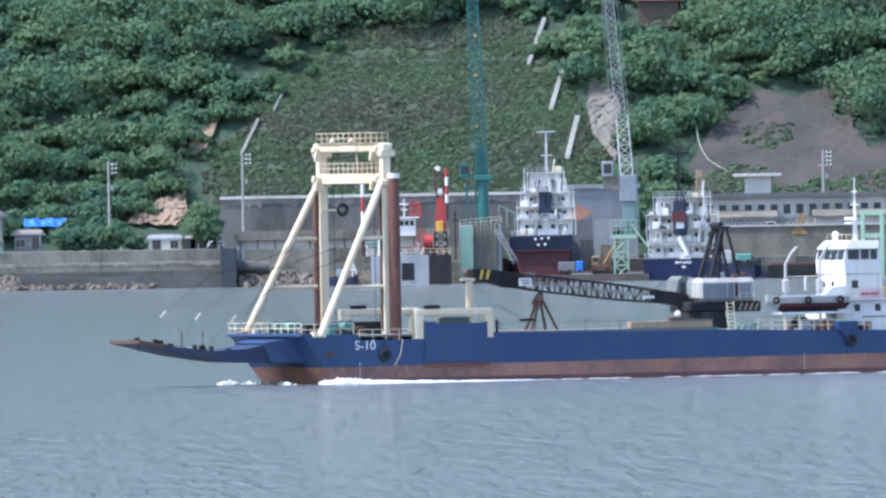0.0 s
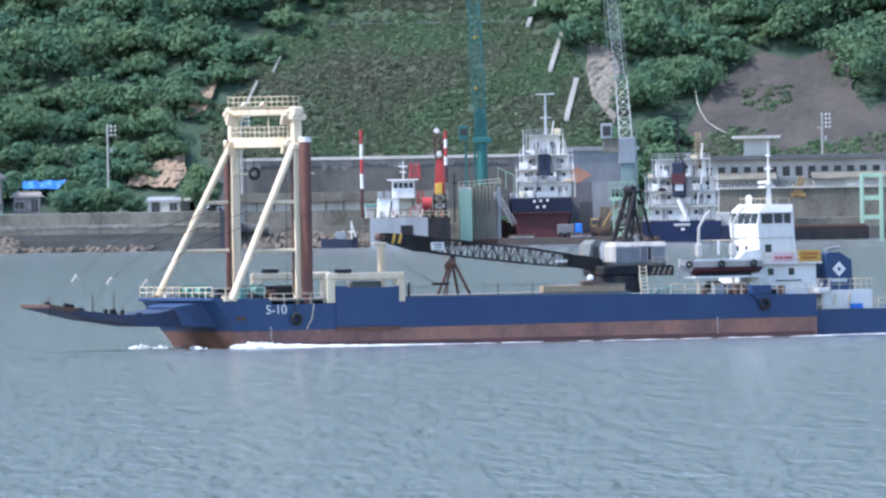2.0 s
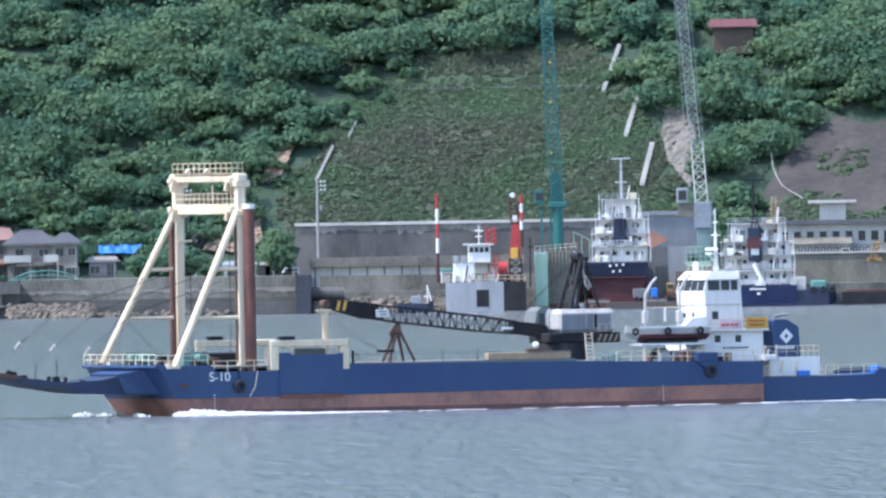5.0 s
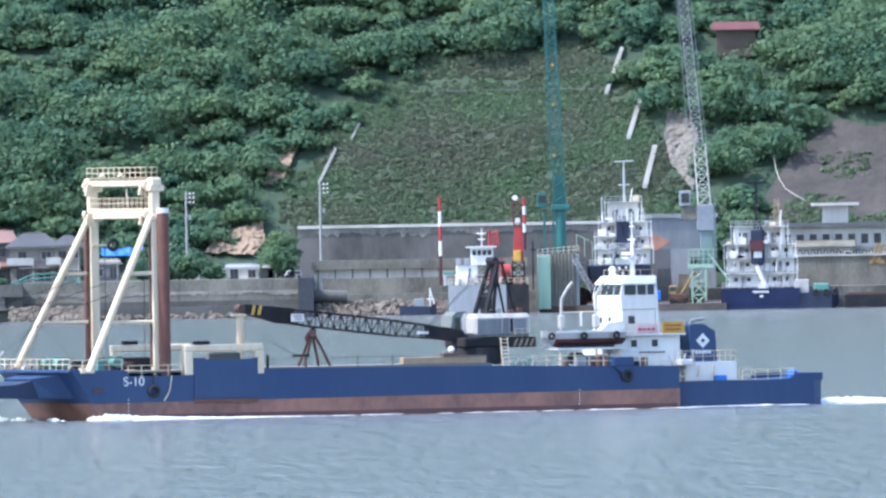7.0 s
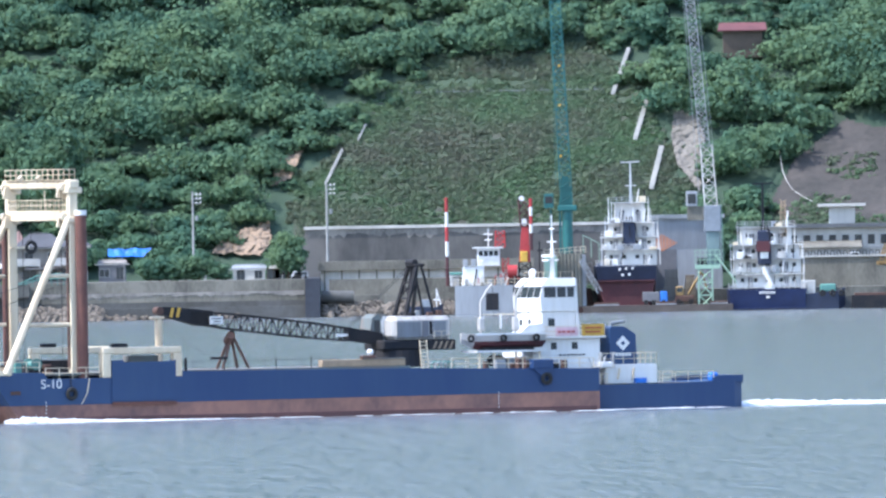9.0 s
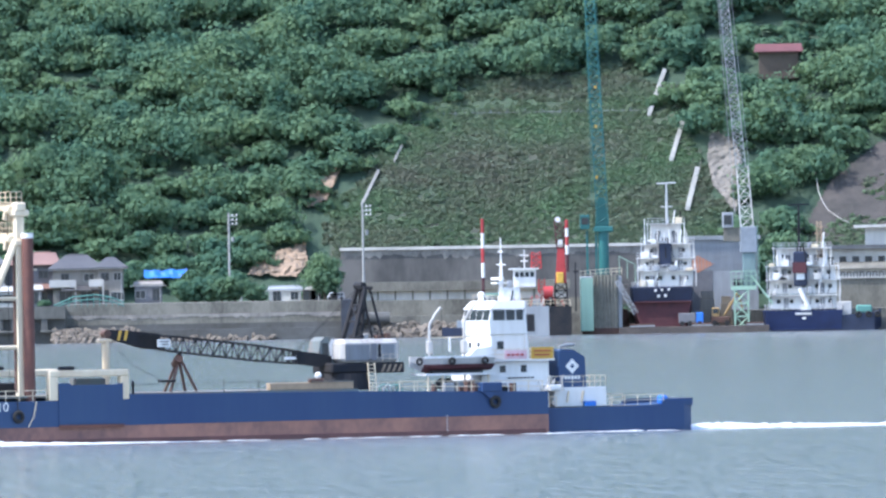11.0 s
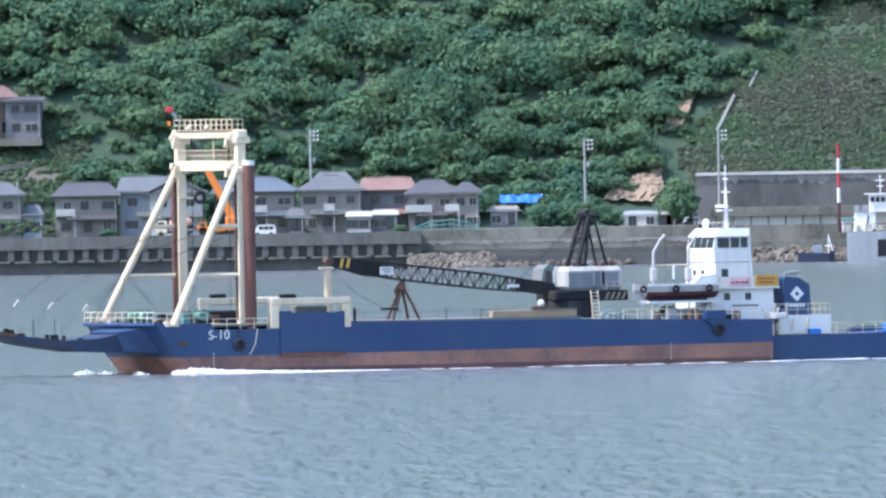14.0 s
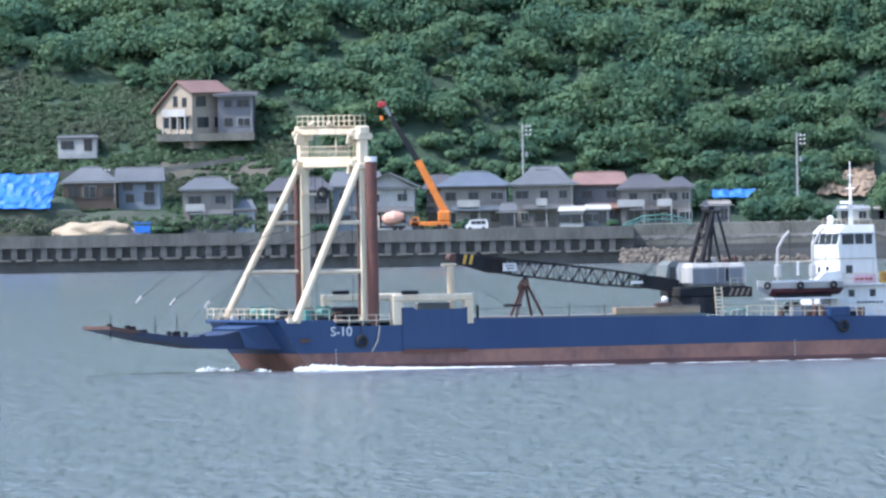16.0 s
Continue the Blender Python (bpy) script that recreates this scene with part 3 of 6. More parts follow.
    # machinery, drums and pipes on the after deck
    for i in range(16):
        x, y = rr.uniform(2.6, 11.5), rr.uniform(4.9, 8.2)
        if i % 3:
            part("deck_locker", box(x - rr.uniform(0.3, 0.7), x + rr.uniform(0.3, 0.7), y - 0.4, y + 0.4, 3.98, 4.3 + rr.uniform(0.2, 1.0), bev=0.06), (M_BLACK, M_DECK, M_GREY, M_RUST)[i % 4], barge)
        else:
            part("oil_drum", tube((x, y, 3.98), (x, y, 4.9), 0.3, 12), (M_NET, M_BLUE, M_RUST)[i % 3 - 1], barge)
    return barge


def build_tripod():
    t = aboard("sheer_legs", "rusty four-legged steel tripod on the hold edge", "tripod", 35.7, 0, 4.66)
    for x, y in ((1.45, 1.0), (1.15, -1.1), (-1.4, 1.0), (-1.1, -1.1)):
        part("leg", tube((x, y, 0), (x * 0.08, y * 0.2, 3.1), 0.15, 8), M_RUST, t)
    part("head", tube((0.25, -0.5, 2.7), (0.25, 0.5, 3.3), 0.42, 12), M_RUST, t)
    part("shackle", ring((0, 0, 3.4), 0.3, 0.1, 12), M_BLACK, t)


def build_gantry():
    g = aboard("spud_gantry", "cream steel spud gantry with walkways on raking struts", "gantry", 56.1, 0, 4.6)
    for s in (1, -1):
        part("column", box(-0.45, 0.42, s * 7.4 - 0.42, s * 7.4 + 0.42, -0.4, 18.9, bev=0.08), M_CREAM, g)
        part("raking_strut", tube((8.0, s * 8.9, 0.0), (0.3, s * 7.4, 15.2), 0.36, 14), M_CREAM, g)
        part("strut_foot", box(7.4, 8.8, s * 8.7 - 0.5, s * 8.7 + 0.3, -0.1, 0.35), M_CREAM, g)
        for z, x in ((9.6, 3.2), (4.8, 5.6)):
            part("strut_tie", tube((0, s * 7.4, z), (x, s * (7.4 + (15.3 - z) * 0.098), z), 0.2, 10), M_CREAM, g)
        for z in (18.2, 15.3):
            part("guide_bracket", box(-0.95, 0.7, s * 7.4 - 0.65, s * 7.4 + 0.65, z - 0.55, z + 0.1, bev=0.12), M_CREAM, g)
            part("sheave", tube((0.75, s * 6.9, z + 0.1), (0.75, s * 7.4, z + 0.1), 0.36, 14), M_CREAM, g, "wire sheave, worn cream paint")
            part("sheave_hanger", prism([(0.2, z - 1.1), (1.2, z - 0.9), (1.0, z + 0.2), (0.2, z + 0.4)], s * 6.3, s * 6.6), M_CREAM, g)
        part("hoist_wire", bars([((0.9, s * 6.9, 18.2), (0.9, s * 6.7, 0.5)), ((-1.1, s * 7.0, 18.0), (-1.1, s * 7.0, 0.4))], 0.035, 4), M_BLACK, g)
        part("column_ladder", bars([((-0.5, s * 7.4 + d, 0), (-0.5, s * 7.4 + d, 17.8)) for d in (-0.25, 0.25)], 0.04, 4), M_CREAM, g)
        part("cable_tray", box(0.43, 0.6, s * 7.4 - 0.15, s * 7.4 + 0.15, 0.4, 15.0), M_RUST, g)
        part("mid_bracket", box(-1.7, 0.3, s * 7.3 - 0.6, s * 7.3 + 0.6, 12.3, 12.5), M_CREAM, g)
    part("walkway", box(-0.75, 0.75, -7.3, 7.1, 19.0, 19.06), M_CREAM, g)
    part("top_beam", box(-0.55, 0.55, -8.2, 8.2, 18.15, 19.0, bev=0.12), M_CREAM, g)
    part("lower_beam", box(-0.45, 0.45, -7.4, 7.4, 14.98, 16.0, bev=0.08), M_CREAM, g)
    for x in (-0.6, 0.6):
        part("top_rail", railing([(x, -7.2, 19.0), (x, 7.0, 19.0)], 1.05, 1.35, 0.045), M_CREAM, g, "cream walkway railing")
        part("lower_rail", railing([(x, -6.7, 16.0), (x, 6.7, 16.0)], 1.05, 1.15, 0.04), M_CREAM, g, "cream walkway railing")
    for y in (-7.2, 7.0):
        part("top_rail", railing([(-0.6, y, 19.0), (0.6, y, 19.0)], 1.05, 1.0, 0.045), M_CREAM, g)
    part("centre_post", tube((0, 1.0, 16.2), (0, 1.0, 17.95), 0.07, 6), M_CREAM, g)
    for y in (-2.2, 2.2):
        part("floodlight", tube((1.0, y, 19.0), (1.3, y, 19.35), 0.22, 8, r2=0.3), M_CREAM, g)
    part("tyre", ring((-0.3, -3.2, 12.45), 0.5, 0.2), M_RUBBER, g, "black tyre hanging on a rope")
    part("tyre_rope", tube((-0.3, -3.2, 13.0), (-0.3, -3.2, 15.0), 0.03, 4), M_BLACK, g)
    for p, q in (((0.3, -4.4, 15.1), (0.3, -4.6, 13.2)), ((0.3, 5.0, 15.1), (0.3, 5.2, 12.6))):
        part("hook_wire", tube(p, q, 0.03, 4), M_BLACK, g)
    part("stay_wire", bars([((5.6, -8.4, 4.8), (9.5, -2.0, 0.2)), ((5.6, -8.4, 4.8), (2.0, -6.0, 0.2)), ((3.2, -8.0, 9.6), (11, -5, 0))], 0.035, 4), M_BLACK, g)


def build_spuds():
    for y, x, z0 in ((8.2, 55.5, 15.5), (-8.3, 56.1, 15.3)):
        sp = aboard("spud_pile", "rust-brown steel spud pile standing in its gantry guide", "spud", x, y, 4.6, "spud piles")
        part("shaft", tube((0, 0, -0.6), (0, 0, z0), 0.57, 20), M_SPUD, sp)
        part("head_band", tube((0, 0, z0), (0, 0, z0 + 0.5), 0.6, 20), M_WHITE, sp, "white band at the pile head")


def build_crane():
    c = aboard("deck_crane", "black lattice-boom deck crane with a white machinery house", "crane", 15.0, 0, 4.66)
    part("pedestal", tube((2.9, 0, -0.2), (2.9, 0, 1.5), 2.75, 24, r2=2.5), M_BLACK, c)
    part("turntable", box(-0.9, 5.2, -2.3, 2.3, 1.5, 2.5, bev=0.15), M_BLACK, c)
    h = part("machinery_house", box(-2.3, 4.1, -2.4, 2.4, 2.5, 4.85, bev=0.42), M_DIRTY, c, "dirty white machinery house with chamfered edges")
    part("side_door", box(0.3, 0.9, 2.41, 2.46, 2.75, 4.35), M_WALLD, h)
    part("side_slot", box(-0.15, 0.15, 2.41, 2.45, 3.0, 4.3), M_BLACK, h)
    for x, w in ((3.0, 0.75), (1.7, 0.6), (-0.95, 0.7)):
        part("side_panel", box(x - w, x + w, 2.41, 2.45, 2.75, 4.3, bev=0.02), M_PANEL, h)
    part("door_rail", railing([(-1.8, 2.75, 2.5), (-0.2, 2.75, 2.5)], 0.8, 0.8, 0.03), M_CREAM, h)
    part("roof_hatch", box(1.7, 2.3, 0.9, 1.6, 4.85, 5.1, bev=0.05), M_BLACK, h)
    rr = random.Random(8)
    for i in range(9):
        x, y = rr.uniform(-1.6, 3.6), rr.uniform(-1.8, 1.6)
        part("roof_fitting", box(x - rr.uniform(0.15, 0.5), x + rr.uniform(0.15, 0.5), y - 0.3, y + 0.3, 4.84, 4.95 + rr.uniform(0.1, 0.45), bev=0.05), (M_DIRTY, M_RUST, M_BLACK)[i % 3], h)
    cab = part("cab", prism([(3.9, 2.5), (5.3, 2.5), (5.7, 3.2), (5.4, 4.7), (4.9, 5.1), (3.9, 5.1)], -2.3, 0.2), M_DECK, c, "weathered grey operator's cab")
    part("cab_window", box(4.6, 5.2, 0.21, 0.25, 3.3, 4.5), M_GLASS, cab)
    part("cab_stripe", prism([(4.0, 2.9), (4.4, 2.9), (4.5, 4.3), (4.2, 4.9), (3.95, 4.9)], 0.21, 0.26), M_WHITE, cab, "white painted corner stripe")
    part("counterweight", box(-2.75, 0.9, -2.35, 2.35, 1.45, 2.49, bev=0.1), M_BLACK, c)
    for i in range(4):
        x = -2.2 + i * 0.6
        part("hazard_stripe", prism([(x, 1.55), (x + 0.25, 1.55), (x - 0.1, 2.3), (x - 0.35, 2.3)], 2.355, 2.37), M_TIMBER, c)
    foot, head = Vector((6.2, 0, 2.5)), Vector((29.6, 0, 5.9))
    d = (head - foot).normalized()
    up = Vector((-d.z, 0, d.x))
    part("boom_foot", prism([(4.4, 2.0), (7.6, 2.45), (8.2, 2.6), (8.2, 3.75), (6.4, 3.6), (4.4, 3.2)], -0.6, 0.6), M_BLACK, c)
    part("boom", lattice((7.8, 0, 3.1), (25.4, 0, 5.2), 1.2, 1.1, 26, 0.10, 0.055, wmid=1.5), M_BLACK, c, "black lattice boom")
    hd = part("boom_head", prism([(22.9, 4.2), (24.6, 4.3), (28.3, 5.4), (28.9, 5.9), (28.2, 6.25), (25.6, 6.05), (22.9, 5.75)], -0.45, 0.45), M_BLACK, c)
    for i in range(2):
        x = 26.6 + i * 0.7
        part("hazard_stripe", prism([(x, 5.15), (x + 0.3, 5.2), (x + 0.05, 6.15), (x - 0.25, 6.1)], 0.452, 0.47), M_YEL, hd)
    part("head_sheave", tube((28.6, -0.5, 5.85), (28.6, 0.5, 5.85), 0.4, 14), M_RUST, hd)
    part("name_board", box(22.0, 23.4, 0.8, 0.86, 4.45, 5.2), M_WHITE, c, "white board with illegible marks")
    part("board_marks", bars([((22.2, 0.88, 4.98), (23.2, 0.88, 4.98)), ((22.2, 0.88, 4.7), (23.0, 0.88, 4.7))], 0.06, 4), M_BLACK, c)
    part("boom_plate", box(8.4, 9.6, 0.82, 0.86, 2.95, 3.2), M_WHITE, c)
    for a, b, r in [((2.3, q * 1.25, 4.8), (0.75, q * 0.9, 9.9), 0.25) for q in (1, -1)] + [((1.2, q * 0.7, 4.8), (0.55, q * 0.5, 9.8), 0.2) for q in (1, -1)] \
            + [((-0.95, q * 1.25, 4.8), (0.25, q * 0.9, 9.8), 0.13) for q in (1, -1)]:
        part("frame_leg", tube(a, b, r, 6), M_BLACK, c)
    part("frame_head", box(-0.1, 1.1, -1.1, 1.1, 9.75, 10.05, bev=0.1), M_BLACK, c)
    part("frame_sheaves", tube((0.9, -0.9, 10.15), (0.9, 0.9, 10.15), 0.32, 12), M_BLACK, c)
    part("frame_tie", bars([((1.75, 1.15, 6.6), (1.75, -1.15, 6.6)), ((1.3, 1.05, 8.2), (1.3, -1.05, 8.2)), ((1.75, 1.15, 6.6), (1.3, -1.05, 8.2)), ((1.75, -1.15, 6.6), (1.3, 1.05, 8.2))], 0.1, 5), M_BLACK, c)
    part("luffing_wire", bars([((0.8, s, 10.1), (8.0, s * 0.5, 3.7)) for s in (0.4, -0.4)], 0.03, 4), M_BLACK, c)
    part("hoist_wire", path([(28.6, 0, 5.4), (26.0, 1.0, 2.6), (23.2, 1.5, 1.1)], 0.03, 4), M_BLACK, c)
    part("hook_block", box(21.8, 23.6, 1.2, 1.7, 0.95, 1.2, bev=0.05), M_BLACK, c)


def build_tug():
    t = aboard("pusher_tug", "blue and white pusher tug locked in the barge's stern notch", "tugboat")
    part("hull", loft([hull_section(-18.2, 4.4, -2.0, 2.6), hull_section(-17.2, 4.9, -2.0, 2.5), hull_section(-10, 5, -2.0, 2.3), hull_section(-0.5, 5, -2.0, 2.3)]), M_BLUE, t, "blue hull")
    part("main_deck", box(-17.6, -0.6, -4.7, 4.7, 2.33, 2.38), M_DECK, t)
    part("bulwark", prism([(-18.2, 2.3), (-14.9, 2.3), (-14.9, 2.75), (-15.4, 2.95), (-18.2, 3.0)], 4.55, 4.85), M_BLUE, t)
    part("bulwark", prism([(-18.2, 2.3), (-14.9, 2.3), (-14.9, 2.75), (-15.4, 2.95), (-18.2, 3.0)], -4.85, -4.55), M_BLUE, t)
    part("stern_bulwark", box(-18.3, -18.05, -4.5, 4.5, 2.2, 3.0), M_BLUE, t)
    ah = part("after_house", box(-9.0, -3.3, -3.6, 4.2, 2.36, 4.3, bev=0.06), M_WHITE, t, "white after deckhouse")
    for x in (-4.6, -6.2):
        part("rope_bundle", tube((x, 4.3, 2.8), (x - 0.2, 4.3, 3.9), 0.1, 8), M_CREAM, ah)
    part("chest", box(-7.6, -6.4, 4.25, 4.7, 2.4, 2.9), M_TARP, ah)
    part("house_rail", railing([(-2.9, 4.0, 4.3), (-9.0, 4.0, 4.3), (-9.0, -3.4, 4.3)], 1.1, 1.2, 0.04), M_CREAM, t)
    part("deck_rail", railing([(-9.3, 4.75, 2.36), (-15.0, 4.75, 2.4)], 1.05, 1.4, 0.045), M_CREAM, t)
    part("deck_rail", railing([(-0.9, 4.75, 2.36), (-3.2, 4.75, 2.36)], 1.05, 0.8, 0.045), M_CREAM, t)
    part("deck_rail", railing([(-9.3, -4.75, 2.36), (-15.0, -4.75, 2.4)], 1.05, 1.4, 0.045), M_CREAM, t)
    part("stowed_cover", box(-15.6, -14.8, 3.6, 4.6, 2.4, 3.3, bev=0.15), M_TARP, t, "bright blue cover")
    fu = part("funnel", prism([(-6.9, 4.3), (-3.9, 4.3), (-3.95, 7.9), (-4.2, 8.1), (-5.5, 8.05), (-6.75, 7.3)], 1.4, 4.0), M_BLUE, t, "blue funnel with a white diamond mark")
    part("mark", prism([(-5.35, 5.65), (-4.6, 6.4), (-5.35, 7.15), (-6.1, 6.4)], 4.002, 4.03), M_WHITE, fu)
    part("mark_core", prism([(-5.35, 6.15), (-5.1, 6.4), (-5.35, 6.65), (-5.6, 6.4)], 4.032, 4.05), M_BLUE, fu)
    for i in range(5):
        x = -4.5 - i * 0.36
        part("mark_bar", box(x - 0.26, x, 4.002, 4.03, 5.1, 5.45), M_WHITE, fu)
    part("exhaust", path([(-4.6, 2.6, 8.0), (-4.7, 2.6, 8.35), (-5.4, 2.6, 8.5), (-6.2, 2.6, 8.55)], 0.17, 8), M_GALV, fu)
    # superstructure
    low = part("lower_house", box(-3.0, 4.4, -3.6, 3.6, 2.3, 7.0, bev=0.05), M_WHITE, t, "white lower deckhouse")
    for x in (2.1, -0.2):
        part("porthole", box(x - 0.32, x + 0.32, 3.58, 3.64, 5.9, 6.6), M_GLASS, low)
    part("name_marks", bars([((1.5 - 0.42 * k, 3.63, 5.35), (1.25 - 0.42 * k, 3.63, 5.35)) for k in range(7)], 0.1, 4), M_BLACK, low)
    part("bridge_deck", box(-3.4, 4.6, -4.2, 4.2, 7.0, 7.2, bev=0.04), M_WHITE, t)
    mid = part("middle_house", box(-0.6, 3.1, -3.05, 3.05, 7.2, 9.7, bev=0.05), M_WHITE, t, "white middle deckhouse")
    part("porthole", box(1.7, 2.4, 3.03, 3.08, 8.2, 9.0), M_GLASS, mid)
    for y in (-1.8, 0.2):
        part("porthole", box(3.08, 3.12, y - 0.3, y + 0.3, 8.1, 8.9), M_GLASS, mid)
    part("stair_casing", prism([(-0.6, 7.2), (-1.1, 7.2), (-0.9, 9.7), (-0.75, 13.0), (-0.6, 13.0)], 2.0, 3.1), M_WHITE, mid)
    wh = part("wheelhouse", loft([[(-0.6, -3.2, 9.7), (-0.6, 3.2, 9.7), (3.2, 3.2, 9.7), (3.2, -3.2, 9.7)],
                                   [(-0.6, -3.2, 11.05), (-0.6, 3.2, 11.05), (3.3, 3.2, 11.05), (3.3, -3.2, 11.05)],
                                   [(-0.5, -3.1, 12.2), (-0.5, 3.1, 12.2), (3.0, 3.1, 12.2), (3.0, -3.1, 12.2)]]), M_WHITE, t, "white wheelhouse")
    part("roof", loft([[(-0.6, -3.15, 12.2), (-0.6, 3.2, 12.2), (3.2, 3.2, 12.2), (3.2, -3.15, 12.2)],
                       [(-0.6, -2.9, 13.0), (-0.6, 2.9, 13.0), (2.4, 2.9, 13.0), (2.4, -2.9, 13.0)]]), M_WHITE, wh)
    for y0, y1 in ((-2.9, -1.6), (-1.4, -0.1), (0.1, 1.4), (1.6, 2.95)):
        part("window", prism([(3.22, 11.1), (3.33, 11.1), (3.08, 12.1), (2.97, 12.1)], y0, y1), M_GLASS, wh)
    for x0, x1 in ((1.6, 2.85), (0.5, 1.4), (-0.4, 0.3)):
        part("window", prism([(x0, 3.1), (x1, 3.1), (x1, 3.24), (x0, 3.24)], 11.1, 12.1, axis="z"), M_GLASS, wh)
    part("radar_dome", ball((2.5, -0.2, 13.6), 0.38), M_WHITE, wh)
    part("search_light", tube((3.0, 1.2, 13.1), (3.4, 1.2, 13.1), 0.28, 10), M_WHITE, wh)
    part("roof_rail", railing([(2.2, -2.8, 13.0), (2.2, 2.8, 13.0), (-0.5, 2.8, 13.0)], 0.6, 1.2, 0.03, 0), M_CREAM, wh)
    ma = part("mast", tube((0.4, 0, 13.0), (0.4, 0, 19.3), 0.1, 8, r2=0.06), M_WHITE, t, "white signal mast")
    for z, w in ((14.8, 1.5), (16.6, 1.0), (17.9, 0.6)):
        part("yard", tube((0.4, -w, z), (0.4, w, z), 0.06, 5), M_WHITE, ma)
    part("radar_bar", box(0.7, 0.95, -1.3, 1.3, 15.1, 15.35), M_WHITE, ma)
    part("mast_platform", box(0.2, 1.2, -0.7, 0.7, 14.7, 14.85), M_WHITE, ma)
    part("mast_stay", bars([((0.4, 0.5, 13), (0.4, 0.1, 17)), ((0.4, -0.5, 13), (0.4, -0.1, 17))], 0.06, 4), M_WHITE, ma)
    # boards on the bridge deck rail
    part("bridge_rail", railing([(4.4, 4.1, 7.2), (-3.3, 4.1, 7.2), (-3.3, -4.1, 7.2)], 1.0, 1.2, 0.04), M_CREAM, t)
    ob = part("notice_board", box(-3.2, -0.8, 4.13, 4.2, 7.2, 8.35), M_YEL, t, "orange-yellow notice board")
    part("notice_marks", bars([((-1.1, 4.22, 8.0), (-2.9, 4.22, 8.0)), ((-1.1, 4.22, 7.6), (-2.8, 4.22, 7.6))], 0.09, 4), M_REDP, ob)
    pb = part("pink_board", box(-0.3, 2.1, 4.13, 4.2, 7.25, 8.1), M_PINK, t, "faded pink board with illegible marks")
    part("board_marks", bars([((1.9 - 0.5 * k, 4.22, 7.65), (1.6 - 0.5 * k, 4.22, 7.65)) for k in range(4)], 0.14, 4), M_REDP, pb)
    # boat deck and davits
    part("boat_deck", box(3.4, 11.0, 1.0, 4.6, 5.75, 5.95), M_WHITE, t)
    for x in (4.0, 6.6, 9.0, 10.6):
        part("deck_post", tube((x, 4.3, 3.9), (x, 4.3, 5.8), 0.12, 6), M_CREAM, t)
    for x, h in ((9.8, 11.7), (6.0, 12.0)):
        dv = part("davit", path([(x, 3.0, 5.9), (x, 3.0, 9.0), (x - 0.05, 3.0, h - 0.9), (x - 0.6, 3.3, h + 0.2), (x - 1.1, 3.5, h + 0.8)], 0.14, 8), M_DIRTY, t, "slender off-white boat davit")
        part("davit_head", box(x - 0.3, x + 0.3, 2.7, 3.3, 7.9, 9.2, bev=0.1), M_DIRTY, dv)
        part("davit_wire", tube((x - 1.1, 3.5, h + 0.8), (x - 1.2, 3.6, 8.0), 0.03, 4), M_BLACK, dv)
    part("rail_beam", bars([((9.9, 3.0, 9.5), (5.3, 3.0, 9.5))], 0.06, 5), M_CREAM, t)
    part("hung_light", path([(7.6, 3, 9.5), (7.6, 3, 8.1)], 0.12, 6), M_WHITE, t)
    part("under_deck_winch", tube((8.2, 2.0, 4.9), (8.2, 4.0, 4.9), 0.55, 14), M_BLACK, t)
    part("under_deck_locker", box(5.0, 7.2, 1.6, 4.0, 4.0, 5.2, bev=0.1), M_GREY, t)
    part("stern_gear", box(-3.8, -2.2, 3.2, 5.2, 4.0, 4.6, bev=0.1), M_WHITE, t)
    rr = random.Random(5)
    for i in range(10):
        x, y = rr.uniform(-3.6, -0.8), rr.uniform(4.6, 7.0)
        part("deck_pipe", tube((x, y, 4.0), (x + rr.uniform(-0.6, 0.6), y, 4.9 + rr.uniform(0, 0.7)), 0.06, 5), M_DIRTY, t)


def build_workboat():
    b = aboard("workboat", "white open workboat stowed on the tug's boat deck", "boat", 7.6, 3.4, 5.95)
    secs = []
    for x, w, k, g in ((-4.2, 1.2, 0.5, 1.75), (-2, 1.4, 0.35, 1.62), (1.5, 1.35, 0.3, 1.55), (3.4, 0.8, 0.5, 1.62), (4.6, 0.15, 1.0, 1.75)):
        secs.append([(x, 0, k - 0.3), (x, w * 0.8, k + 0.2), (x, w, g), (x, -w, g), (x, -w * 0.8, k + 0.2)])
    part("hull", loft(secs), M_WALLW, b)
    low = [[(x, y * 1.02, z - 0.02) if z < 1.2 else (x, y * 0.98, 0.9) for x, y, z in s] for s in secs[:4]]
    part("bottom", loft(low), M_DRED, b, "dull red boat bottom")
    part("gunwale", box(-4.2, 3.6, 1.38, 1.5, 1.5, 1.7), M_WHITE, b)
    part("foredeck_shelter", prism([(-4.0, 1.7), (-1.5, 1.7), (-2.3, 2.4), (-4.0, 2.6)], -1.0, 1.0), M_WHITE, b)
    for x in (3.9, 0.6, -3.0):
        part("tyre_fender", ring((x, 1.5 if x < 3 else 0.9, 1.2), 0.28, 0.13, 14), M_RUBBER, b)
    part("cradle", box(-3, 2.6, -0.9, 0.9, 0, 0.3), M_BLACK, b)


